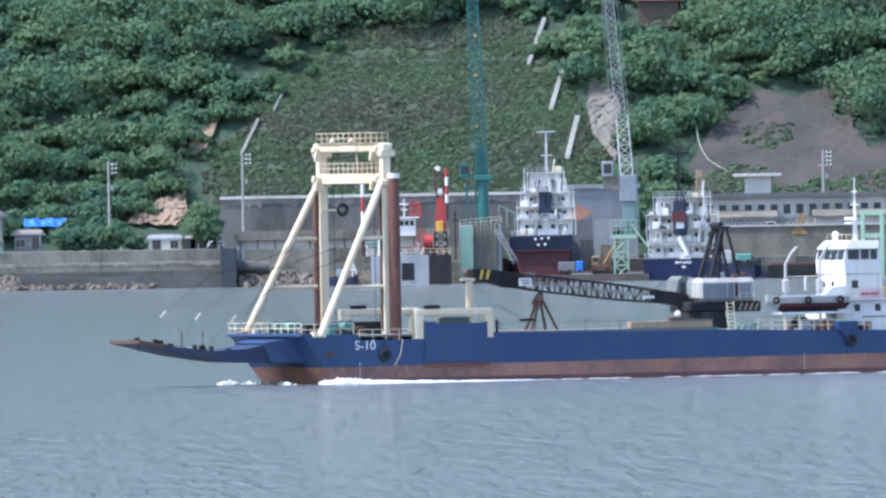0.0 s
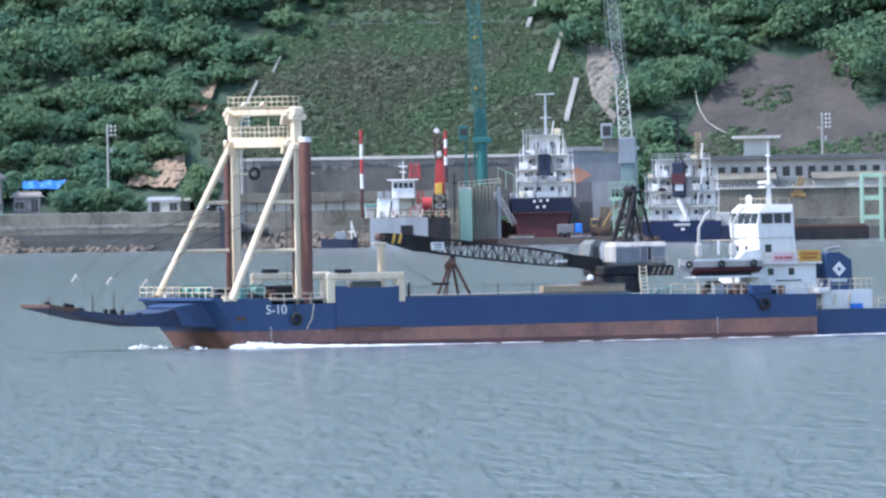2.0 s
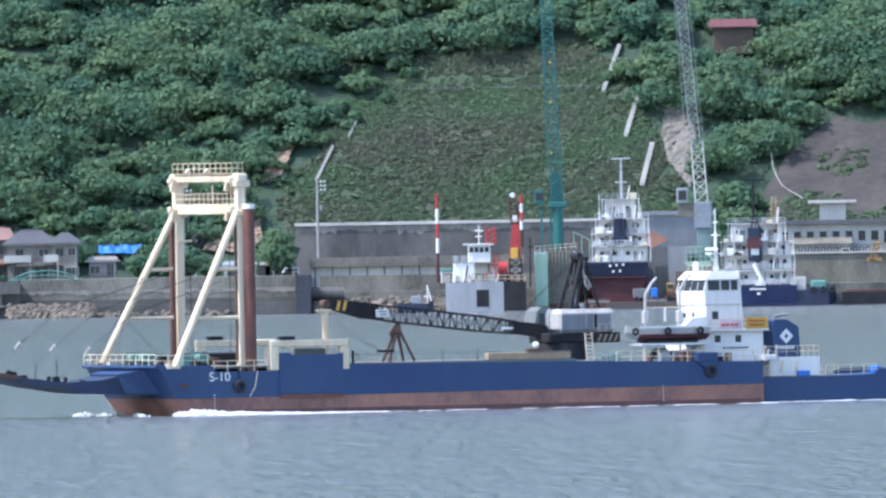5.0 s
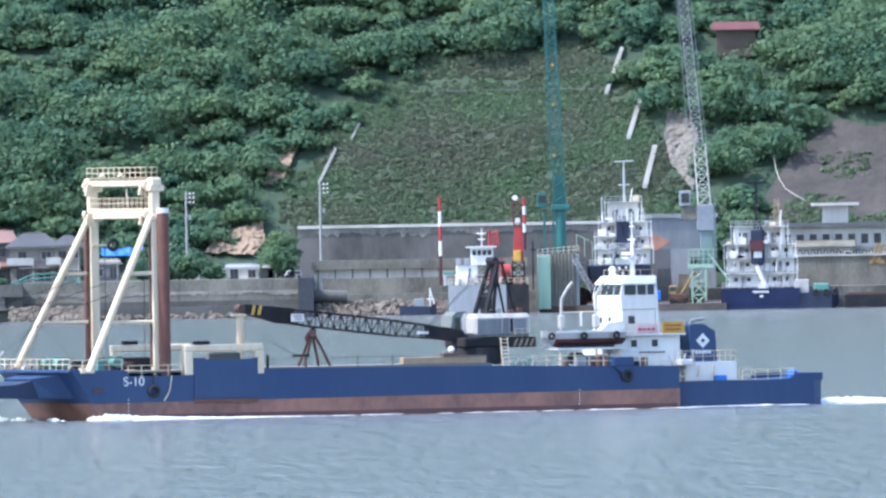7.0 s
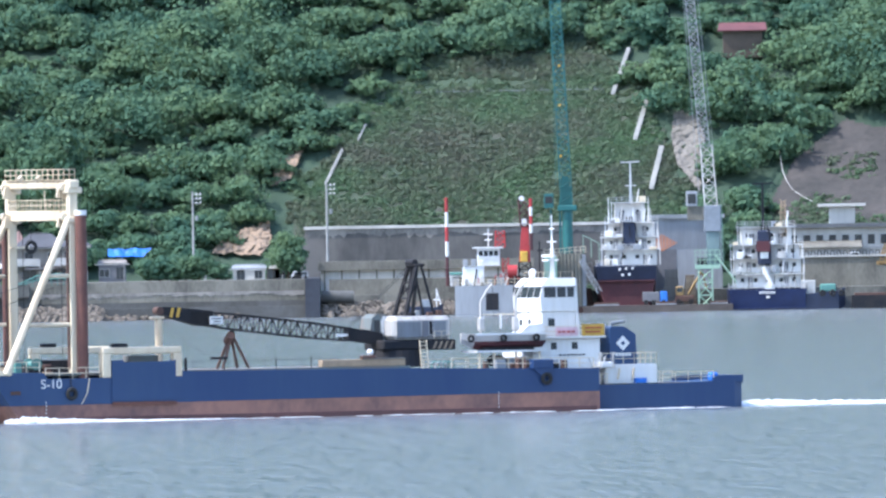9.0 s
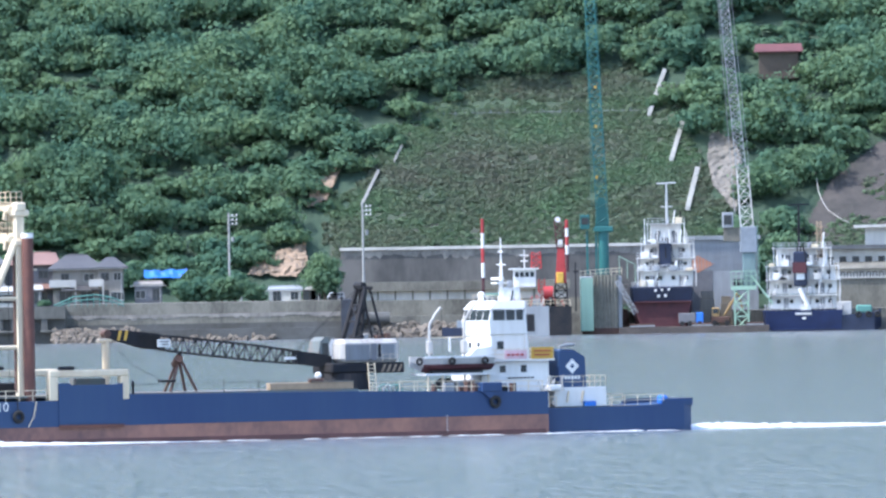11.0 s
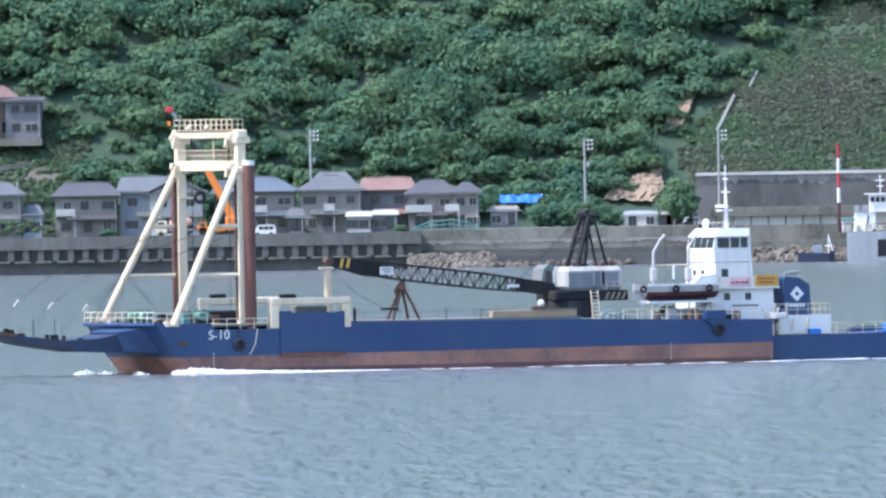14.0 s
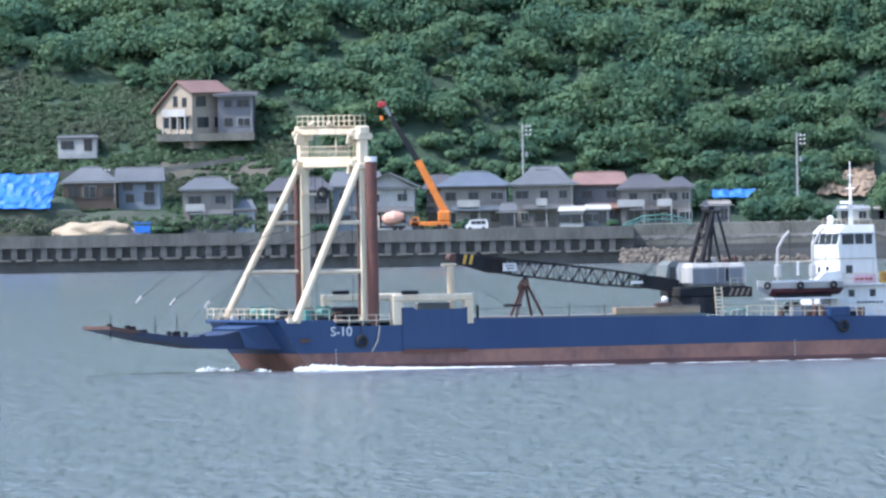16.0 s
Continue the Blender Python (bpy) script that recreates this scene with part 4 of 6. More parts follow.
def foam_strip(name, label, line, seed, n, size, x=0, y=0, stretch=1.8):
    """Broken foam: many small low lumps along a line of (x, y, half width, height)."""
    ob = aboard(name, label, "foam", x, y, SEA)
    ob["kind"] = "stuff"
    rr = random.Random(seed)
    bm = bmesh.new()
    for i in range(n):
        f = rr.random() * (len(line) - 1)
        k = int(f)
        a, b = line[k], line[k + 1]
        q = [a[j] + (b[j] - a[j]) * (f - k) for j in range(4)]
        d = rr.gauss(0, 0.5) * q[2]
        h = max(0.02, q[3] * rr.uniform(0.3, 1.0) * (1 - min(0.9, abs(d) / (q[2] * 1.6))))
        s = size * rr.uniform(0.4, 1.5)
        bmesh.ops.create_icosphere(bm, subdivisions=1, radius=1, matrix=Matrix.Translation((q[0] - x + rr.uniform(-0.4, 0.4), q[1] - y + d, h * 0.3))
                                   @ Matrix.Rotation(rr.uniform(-0.3, 0.3), 4, "Z") @ Matrix.Diagonal((s * stretch, s, h, 1)))
    part("foam_lumps", bm, M_FOAM, ob)
    return ob


build_barge(), build_gantry(), build_spuds(), build_tripod(), build_crane(), build_tug(), build_workboat()
foam_strip("bow_wave", "white breaking bow wave along the barge's side", [(63.4, 8.2, 0.5, 0.4), (62.0, 9.2, 0.7, 0.65), (59, 10.0, 0.7, 0.4), (55, 10.4, 0.6, 0.26), (49, 10.6, 0.4, 0.16), (42, 10.4, 0.3, 0.10)], 1, 900, 0.20)
foam_strip("bow_spray", "thin white spray ahead of the barge's bow", [(66.4, 6.5, 0.6, 0.3), (65.0, 3.0, 0.5, 0.3), (64.6, -4, 0.5, 0.35), (65.6, -9.0, 0.6, 0.5), (66.4, -10, 0.4, 0.2)], 2, 40, 0.15)
foam_strip("side_wash", "thin broken foam line along the hull", [(46, 9.7, 0.35, 0.08), (30, 9.6, 0.3, 0.06), (10, 9.7, 0.3, 0.07), (-1, 9.8, 0.4, 0.08), (-4, 5.6, 0.4, 0.08), (-16, 5.4, 0.5, 0.14)], 3, 150, 0.13, stretch=6.0)
foam_strip("stern_wake", "long white wake trailing from the tug's stern", [(-18.3, 0, 3.4, 0.3), (-22, 0, 3.4, 0.6), (-27, 0, 3.2, 0.45), (-38, 0, 3.0, 0.28), (-60, 0, 2.6, 0.18), (-95, 0, 2.2, 0.12)], 4, 1500, 0.3, stretch=2.6)

# ---- the shipyard across the strait ----
def gable_or_hip(x0, x1, y0, y1, z0, z1, hip=0.0, over=0.5):
    """A solid pitched roof with its ridge along x; hip: how far the ridge stops short of the ends."""
    bm = bmesh.new()
    a = [bm.verts.new(p) for p in ((x0 - over, y0 - over, z0), (x1 + over, y0 - over, z0), (x1 + over, y1 + over, z0), (x0 - over, y1 + over, z0))]
    m = (y0 + y1) / 2
    r = [bm.verts.new((x0 - over + hip, m, z1)), bm.verts.new((x1 + over - hip, m, z1))]
    for f in ((a[0], a[1], r[1], r[0]), (a[2], a[3], r[0], r[1]), (a[1], a[2], r[1]), (a[3], a[0], r[0]), tuple(a[::-1])):
        bm.faces.new(f)
    lo = [v for v in a]
    ext = bmesh.ops.extrude_face_region(bm, geom=[f for f in bm.faces if all(v in lo for v in f.verts)])
    bmesh.ops.translate(bm, vec=(0, 0, -0.18), verts=[g for g in ext["geom"] if isinstance(g, bmesh.types.BMVert)])
    return bm


def window(parent, x, z, y, w, h, frame_mat=None):
    """A glazed window in a wall that faces -y."""
    o = part("window", box(x - w / 2 - 0.1, x + w / 2 + 0.1, y - 0.08, y - 0.003, z - h / 2 - 0.1, z + h / 2 + 0.1), frame_mat or M_WALLW, parent)
    part("pane", box(x - w / 2, x - 0.04, y - 0.12, y - 0.082, z - h / 2, z + h / 2), M_GLASS, o)
    part("pane", box(x + 0.04, x + w / 2, y - 0.12, y - 0.082, z - h / 2, z + h / 2), M_GLASS, o)
    return o


def stern_ship(name, label, x0, x1, y, zb, zd, zl, hull, low, tiers, funnel, fmat, masthead, masts):
    """A coaster seen from astern. tiers: rows of x0, x1, z0, z1."""
    s = thing(name, label, "cargo ship", pose((x0 + x1) / 2, y, 0))
    c = (x0 + x1) / 2
    w = (x1 - x0) / 2
    def sec(yy, k, za, zt, k2):
        return [(-w * k, yy, za), (w * k, yy, za), (w * k2, yy - (0.6 if yy == 0 else 0), zt), (-w * k2, yy - (0.6 if yy == 0 else 0), zt)]
    part("upper_hull", loft([sec(0, 0.96, zl, zd, 1.0), sec(6, 1.0, zl, zd, 1.02), sec(45, 1.0, zl, zd, 1.0), sec(58, 0.2, zl, zd + 1.2, 0.4)]), hull, s)
    part("lower_hull", loft([sec(0.3, 0.7, zb, zl, 0.955), sec(6, 0.9, zb, zl, 0.99), sec(45, 0.9, zb, zl, 0.99), sec(57, 0.1, zb, zl, 0.2)]), low, s)
    part("boot_line", box(-w * 0.96, w * 0.96, -0.36, 0.5, zl - 0.05, zl + 0.2), M_DRED if low is M_DRED else M_HULLB, s)
    part("bulwark_rail", railing([(-w, 4, zd), (-w, -0.3, zd), (w, -0.3, zd), (w, 4, zd)], 1.0, 1.0, 0.05, 2), M_WHITE, s)
    yy = 2.0
    for k, (a, b, za, zc) in enumerate(tiers):
        h = part("deckhouse", box(a - c, b - c, yy, yy + 9, za, zc, bev=0.06), M_WHITE, s, "white deckhouse tier")
        part("deck_edge", box(a - c - 0.7, b - c + 0.7, yy - 1.4, yy + 9, zc, zc + 0.14), M_WHITE, s)
        part("tier_rail", railing([(a - c - 0.6, yy - 1.3, zc + 0.14), (b - c + 0.6, yy - 1.3, zc + 0.14)], 0.9, 0.9, 0.045, 1), M_WHITE, s)
        n = max(2, int((b - a) / 2.2))
        for i in range(n):
            x = a - c + (b - a) * (i + 0.5) / n
            part("port", box(x - 0.34, x + 0.34, yy - 0.05, yy + 0.02, (za + zc) / 2 - 0.2, (za + zc) / 2 + 0.5), M_GLASS, h)
        for f in (0.22, 0.78):
            x = a - c + (b - a) * f
            part("doorway", box(x - 0.4, x + 0.4, yy - 0.06, yy + 0.02, za + 0.1, za + 1.9), M_WALLD, h)
        for i in range(5):
            x = a - c - 0.6 + (b - a + 1.2) * i / 4
            part("stanchion", tube((x, yy - 1.3, za), (x, yy - 1.3, zc), 0.05, 4), M_WHITE, s)
        for sx in (a - c - 0.5, b - c + 0.5):
            part("deck_post", tube((sx, yy - 1.2, za), (sx, yy - 1.2, zc), 0.07, 5), M_WHITE, s)
        yy += 1.4
    fx0, fx1, fz0, fz1 = funnel
    f = part("funnel", box(fx0 - c, fx1 - c, 0.9, 4.5, fz0, fz1, bev=0.2), fmat, s, "dark funnel")
    for k in (0.3, 0.55, 0.75):
        part("exhaust_pipe", tube((fx0 - c + (fx1 - fx0) * k, 2.5, fz1), (fx0 - c + (fx1 - fx0) * k, 2.5, fz1 + 0.9), 0.15, 6), M_BLACK, f)
    mx, mz0, mz1, bar = masthead
    m = part("mast", tube((mx - c, 6, mz0), (mx - c, 6, mz1), 0.28, 8, r2=0.16), masts, s)
    part("yard", tube((mx - c - bar, 6, mz1), (mx - c + bar, 6, mz1 + 0.1), 0.13, 5), masts, m)
    part("yard", tube((mx - c - bar * 0.6, 6, mz0 + (mz1 - mz0) * 0.45), (mx - c + bar * 0.6, 6, mz0 + (mz1 - mz0) * 0.45), 0.1, 5), masts, m)
    rr = random.Random(int(x0))
    for i in range(34):
        a, b, za, zc = rr.choice(tiers)
        x, z = rr.uniform(a, b) - c, rr.choice((za, za, zc + 0.1))
        if rr.random() < 0.5:
            k = rr.uniform(0.3, 0.8)
            part("deck_locker", box(x - k, x + k, 0.4, 1.3, z, z + rr.uniform(0.5, 1.3), bev=0.06), rr.choice((M_WHITE, M_WHITE, M_DIRTY, M_CREAM, M_GREY, M_GREY, M_BLACK)), s)
        else:
            part("deck_pipe", tube((x, 0.8, z), (x + rr.uniform(-0.5, 0.5), 0.8, z + rr.uniform(1.2, 2.8)), rr.uniform(0.06, 0.16), 5), rr.choice((M_WHITE, M_WHITE, M_DIRTY, M_BLACK)), s)
    for sx in (-w * 0.55, w * 0.55):
        part("light_post", tube((sx, 5, zd), (sx, 5, tiers[-1][3] + 1.0), 0.09, 5), M_WHITE, s)
    return s


ship = stern_ship("docked_coaster", "white-housed coaster with black and red hull in dry dock", 33.3, 44.0, 3588, 0.6, 7.89, 5.29, M_NAVY, M_DRED,
           [(34.9, 44.1, 8.09, 10.79), (34.9, 43.9, 10.79, 12.99), (35.6, 43.8, 13.09, 15.49), (36.8, 42.2, 15.67, 19.07)],
           (38.2, 40.4, 11.39, 15.79), M_NAVY, (39.7, 18.77, 26.27, 1.7), M_WHITE)
for i, (x, z) in enumerate(((37.5, 7.40), (38.6, 7.49), (39.8, 7.56), (38.0, 6.39), (39.2, 6.47))):
    c0 = 38.7
    part("name_bar", box(x - c0 - 0.2, x - c0 + 0.2, -0.75, -0.55, z - 0.2, z + 0.2), M_WHITE, ship)
part("keel_block", box(-3.5, 3.5, 2, 40, 0.0, 0.75), M_TIMBER, ship)
stern_ship("moored_coaster", "white-housed coaster with bright navy hull moored at the yard", 56.7, 70.4, 3586, -2.0, 3.45, 0.05, M_HULLB, M_NAVY,
           [(58.0, 69.4, 3.75, 6.05), (57.7, 69.5, 6.35, 8.75), (57.7, 69.3, 8.85, 11.15), (59.0, 68.0, 11.35, 14.35)],
           (61.9, 64.3, 7.75, 13.85), M_NAVY, (63.0, 14.36, 22.06, 1.9), M_BLACK)
moored = [o for o in scene.collection.objects if o.name == "moored_coaster"][0]
for i in range(8):
    part("name_bar", box(-1.5 + i * 0.36, -1.24 + i * 0.36, -0.72, -0.5, 2.65, 3.05), M_WHITE, moored)
part("name_bar", box(-0.3, 0.3, -0.66, -0.45, 1.85, 2.25), M_WHITE, moored)
hs = thing("deck_jib", "white stern jib and ochre signal mast on the moored coaster", "jib", pose(63.4, 3585.5, 3.75))
part("jib", tube((-0.6, 0.3, 3.6), (0.9, -0.2, 0.2), 0.35, 8), M_WHITE, hs)
part("jib_seat", box(-0.4, 1.4, -0.2, 0.9, -0.3, 0.5), M_WHITE, hs)
part("signal_mast", lattice((3.2, 6.5, 9), (3.2, 6.5, 15.4), 1.0, 0.7, 6, 0.1, 0.07), M_TIMBER, hs)
part("signal_arm", bars([((2.3, 6.5, 13.2), (4.2, 6.5, 13.2)), ((2.6, 6.5, 14.4), (3.9, 6.5, 14.4))], 0.12, 5), M_TIMBER, hs)
part("red_band", box(-1.75, 0.7, 0.5, 1.2, 6.3, 8.2), M_DRED, hs)

# floating dock, its wing walls and gangway
dock = thing("floating_dock", "pale green and grey floating dock wing wall", "floating dock", pose(27.3, 3586, 0))
part("end_plate", box(24.1 - 27.3, 26.4 - 27.3, 0, 1.5, 0.4, 9.81, bev=0.1), M_GREEN, dock, "pale green painted end plate")
for i in range(7):
    x = -0.6 + i * 0.62
    part("hull_panel", tube((x, 2.2, -0.5), (x, 2.2, 10.35), 0.42, 10), M_CONC, dock, "weathered grey side plating")
part("wing_wall", box(-3.0, 4.2, 2.4, 40, -1.0, 9.98), M_GREY, dock)
part("top_rail", railing([(-3.2, 0.3, 9.81), (4.2, 1.5, 10.35)], 1.2, 0.9, 0.06, 1), M_CREAM, dock)
part("top_frame", railing([(3.8, 3, 10.33), (6.6, 3, 8.87)], 3.2, 2.0, 0.08, 0), M_GREEN, dock)
gw = part("gangway", lattice((3.4, 0.5, 9.12), (6.6, -0.5, 3.36), 0.8, 0.8, 8, 0.09, 0.06), M_GREY, dock)
part("pontoon_edge", box(-3, 7, 1.5, 8, -1, 0.9), M_RUST, dock)

# teal jib crane on the dock
tc = thing("teal_jib_crane", "teal lattice-boom jib crane standing on the dock", "crane", pose(28.1, 3590, 10.37))
part("tower", tube((0.3, 0, 0), (0.3, 0, 7.6), 0.95, 14), M_TEAL, tc)
for x in (-2.6, -1.0):
    part("tower_leg", box(x - 0.2, x + 0.2, -0.3, 0.3, 0, 7.8), M_TEAL, tc)
part("slew_platform", box(-1.4, 2.0, -1.4, 1.4, 7.5, 8.5, bev=0.15), M_TEAL, tc)
part("cab", box(-3.8, -2.1, -1.2, 1.0, 8.0, 10.6, bev=0.1), M_TEAL, tc, "teal operator's cab")
part("cab_window", box(-3.6, -2.3, -1.26, -1.2, 8.9, 10.1), M_GLASS, tc)
part("a_frame", prism([(-1.2, 8.5), (1.3, 8.5), (0.6, 13.6), (-0.6, 13.6)], -0.6, 0.6), M_TEAL, tc)
part("jib", lattice((0.2, 0, 9.0), (-1.6, 0, 52), 2.0, 1.6, 34, 0.13, 0.08), M_TEAL, tc, "teal lattice jib")
part("jib_cables", bars([((1.2, 0, 8.6), (-0.4, 0, 52)), ((-1.6, 0, 12), (-2.2, 0, 52))], 0.06, 4), M_TEAL, tc)
for k in (17, 26, 33):
    part("jib_lamp", box(-0.9, -0.5, -1.1, -0.9, k, k + 0.4), M_YEL, tc)

# grey lattice crane on a pale green tower
gc = thing("grey_tower_crane", "grey lattice crane on a pale green braced tower", "crane", pose(52.6, 3588, 0.2))
part("braced_tower", lattice((0, 0, 0), (0, 0, 7.04), 2.4, 2.4, 3, 0.2, 0.14), M_GREEN, gc, "pale green braced tower")
part("gantry_deck", box(-1.8, 2.6, -1.4, 1.4, 7.04, 7.74), M_GREEN, gc)
part("deck_rail", railing([(-1.8, -1.3, 7.74), (2.6, -1.3, 7.74)], 2.6, 0.8, 0.09, 2), M_GREEN, gc)
part("column", box(0.3, 2.6, -1, 1, 7.74, 13.6, bev=0.1), mat("grey_green_steel", (0.17, 0.24, 0.235), 0.6, scale=0.5, streak=0.2), gc, "grey-green steel column")
part("column_ladder", lattice((2.9, 0, 7.8), (2.7, 0, 18.4), 0.7, 0.7, 9, 0.07, 0.05), M_GREEN, gc)
part("control_room", box(-0.1, 2.9, -1.3, 1.2, 13.6, 18.2, bev=0.1), M_WALLB, gc)
part("mast", lattice((1.2, 0, 18.2), (0.5, 0, 28.9), 2.2, 2.0, 6, 0.14, 0.07), M_DIRTY, gc, "off-white lattice mast")
part("jib", lattice((0.3, 0, 28.7), (-2.4, 0, 60), 1.7, 1.5, 26, 0.10, 0.06), M_GALV, gc)
part("jib_cables", bars([((-0.9, 0, 20), (-3.4, 0, 60)), ((1.8, 0, 28), (-1.0, 0, 60))], 0.06, 4), M_GALV, gc)
part("cab", box(-3.2, -1.2, -1.0, 1.0, 18.08, 20.78, bev=0.08), M_GREY, gc)
part("cab_window", box(-2.9, -1.5, -1.06, -1.0, 18.58, 20.28), M_GLASS, gc)
part("cab_arm", box(-3.0, -0.1, -0.6, 0.6, 15.6, 18.08, bev=0.05), M_CONC, gc)
part("stay", bars([((1.8, -1.2, 9.52), (5.5, -2, 4.46))], 0.14, 5), M_GREEN, gc)

# sheds and buildings
wh = thing("yard_warehouse", "grey corrugated warehouse with a faded orange mark", "warehouse", pose(47.9, 3612, 3.6))
part("wall", box(43.7 - 47.9, 56.0 - 47.9, 0, 24, 0, 16.12 - 3.6), M_GREY, wh)
part("roof", box(-5.0, 8.6, -0.6, 24.5, 16.12 - 3.6, 16.82 - 3.6), M_GALV, wh)
part("orange_mark", prism([(-4.6, 8.2), (-2.6, 6.7), (0.2, 8.2), (-2.6, 9.8)], -0.06, -0.01), M_FADED, wh)
part("doorway", box(-4.6, 0.0, -0.05, 0.2, 0, 10.66 - 3.6), M_WALLD, wh)
for i in range(22):
    part("rib", box(-4.3 + i * 0.58, -4.2 + i * 0.58, -0.1, 0.0, 10.86 - 3.6, 11.4), M_GREY, wh)
window(wh, 4.7, 4.6, -0.02, 2.0, 1.6, M_WALLD)
ob = thing("yard_office", "long pale concrete yard building with a window band", "building", pose(81.6, 3622, 3.6))
zt, zw, zs, zm = 14.04 - 3.6, 12.84 - 3.6, 11.04 - 3.6, 8.84 - 3.6
part("wall", box(-14.0, 62, 0, 14, 0, zt), M_CONCL, ob)
part("roof", box(-15, 62.5, -1.2, 14.5, zt, zt + 0.7), M_ROOFG, ob, "dark roof edge")
for i in range(32):
    x = -12.6 + i * 2.3
    part("window", box(x - 0.62, x + 0.62, -0.12, 0.0, zs + (0.0 if i % 4 else -0.5), zw - 0.1), M_GLASS, ob)
    part("pilaster", box(x + 0.95, x + 1.3, -0.22, 0.0, zs - 0.5, zt), M_CONCL, ob)
part("sill_band", box(-14.2, 62, -0.25, 0.0, zs - 0.75, zs - 0.5), M_WALLW, ob)
part("terrace", box(-15, 62, -6, 0, 0, zm), M_CONC, ob)
part("terrace_edge", box(-15, 62, -6.3, -5.9, zm, zm + 0.3), M_CONCL, ob)
for a, b in ((-11.5, -1.0), (6.0, 22.0), (26.0, 44.0)):
    lt = part("lean_to", box(a, b, -4.2, -0.3, zm, zm + 1.5), M_CONCL, ob, "white lean-to wall under a pale roof")
    part("lean_to_roof", prism([(-4.9, zm + 1.5), (-0.3, zm + 2.7), (-0.3, zm + 2.9), (-4.9, zm + 1.75)], a - 0.4, b + 0.4, axis="x"), M_CONC, lt)
for i in range(12):
    x = -10.5 + i * 1.15
    part("hoop", path([(x - 0.35, -5.6, zm + 0.3), (x - 0.3, -5.6, zm + 1.1), (x + 0.3, -5.6, zm + 1.1), (x + 0.35, -5.6, zm + 0.3)], 0.07, 5), M_BLACK, ob)
hut = thing("rooftop_hut", "small flat-roofed concrete hut behind the yard building", "hut", pose(77.9, 3637, 5.0))
part("wall", box(-2.2, 2.4, 0, 4, 0, 17.80 - 5), M_CONCL, hut)
part("roof", box(-4.2, 4.3, -1.2, 5, 17.80 - 5, 18.30 - 5), M_CONCL, hut)
for x, z in ((79.8, 8.07), (94.5, 7.81)):
    v = thing("delivery_van", "small white van parked on the yard terrace", "van", pose(x, 3617.5, z - 0.3), "parked vans")
    part("body", prism([(-1.0, 0.2), (1.0, 0.2), (1.0, 1.2), (0.6, 1.9), (-0.9, 1.9), (-1.0, 1.2)], -0.8, 0.8), M_WHITE, v)
    part("windscreen", box(-0.7, 0.6, -0.83, -0.8, 1.2, 1.7), M_GLASS, v)
    for k in (-0.6, 0.6):
        part("wheel", tube((k, -0.85, 0.25), (k, -0.5, 0.25), 0.25, 10), M_RUBBER, v)
M_OCHRE = mat("ochre_paint", (0.36, 0.23, 0.09), 0.7)
ex = thing("yard_derrick", "ochre yellow derrick standing on the yard terrace", "derrick", pose(84.5, 3616.5, 7.48 ))
part("derrick_mast", lattice((0, 0, 0), (1.0, 0, 3.4), 1.1, 0.9, 4, 0.16, 0.1), M_OCHRE, ex)
part("derrick_base", box(-1, 1.6, -0.6, 0.6, -0.2, 0.5), M_OCHRE, ex)
gp = thing("green_portal", "pale green steel portal frame at the quay edge", "portal frame", pose(97.3, 3590, 0))
for x in (-1.9, 1.5):
    part("portal_leg", box(x - 0.35, x + 0.35, -0.5, 0.5, -1, 11.2, bev=0.06), M_GREEN, gp)
for z in (10.6, 6.6, 3.2):
    part("crossbeam", box(-2.2, 1.8, -0.4, 0.4, z, z + 0.8), M_GREEN, gp)

# retaining wall at the foot of the cut slope
rw = mat("stained_wall", (0.150, 0.140, 0.128), 0.9, scale=0.35, col2=(0.075, 0.072, 0.068), bump=0.05, bscale=1.0, streak=0.35)
lime = mat("lime_stained_concrete", (0.29, 0.268, 0.235), 0.9, scale=0.9, col2=(0.13, 0.122, 0.11), bump=0.02, streak=0.4)
solid("retaining_wall", prism([(-20.6, 3), (-18.2, 15.24), (46.1, 15.24), (46.1, 3)], 3640, 3652), rw, "tall stained concrete retaining wall", kind="structure")
solid("retaining_wall_coping", box(-18.5, 46.1, 3639.6, 3652, 15.24, 15.75), M_CONCL, "pale concrete coping of the retaining wall", kind="structure")


def stain_band(name, x0, x1, y, z1, lo, hi, material, label, seed):
    """A thin band of lime crust with a ragged lower edge."""
    bm = bmesh.new()
    n = int((x1 - x0) / 0.5)
    pts = []
    for i in range(n + 1):
        x = x0 + (x1 - x0) * i / n
        f = 0.4 + 0.7 * noise.noise(Vector((x * 0.17, seed, 0))) + 0.9 * noise.noise(Vector((x * 1.1, seed, 4)))
        pts.append((x, z1 - lo - (hi - lo) * min(1.0, max(0.0, f))))
    for (xa, za), (xb, zb) in zip(pts, pts[1:]):
        prism([(xa, za), (xb, zb), (xb, z1), (xa, z1)], y - 0.05, y, bm)
    bmesh.ops.remove_doubles(bm, verts=bm.verts, dist=0.001)
    return solid(name, bm, material, label, kind="structure")


stain_band("retaining_wall_crust", -18.3, 46.0, 3639.98, 15.24, 0.6, 1.9, lime, "pale lime crust under the wall's coping", 1)
stain_band("seawall_crust", -66.8, -18.4, QUAY + 5.98, 4.6, 0.3, 1.1, lime, "pale salt line along the seawall", 3)
solid("seawall_foot", box(-66.9, -18.3, QUAY + 5.4, QUAY + 5.98, -3, 2.9), M_CONCD, "dark wet foot of the seawall", kind="structure")
solid("outfall_pipe", tube((-15.4, QUAY + 3.0, 3.4), (-9.6, QUAY + 3.0, 3.3), 1.1, 16), M_CONCD, "dark concrete outfall box beside the pier head", "outfall")
long_shed = thing("long_shed", "long low grey shed with pale wall panels", "shed", pose(-8, 3622, LAND - 2.6))
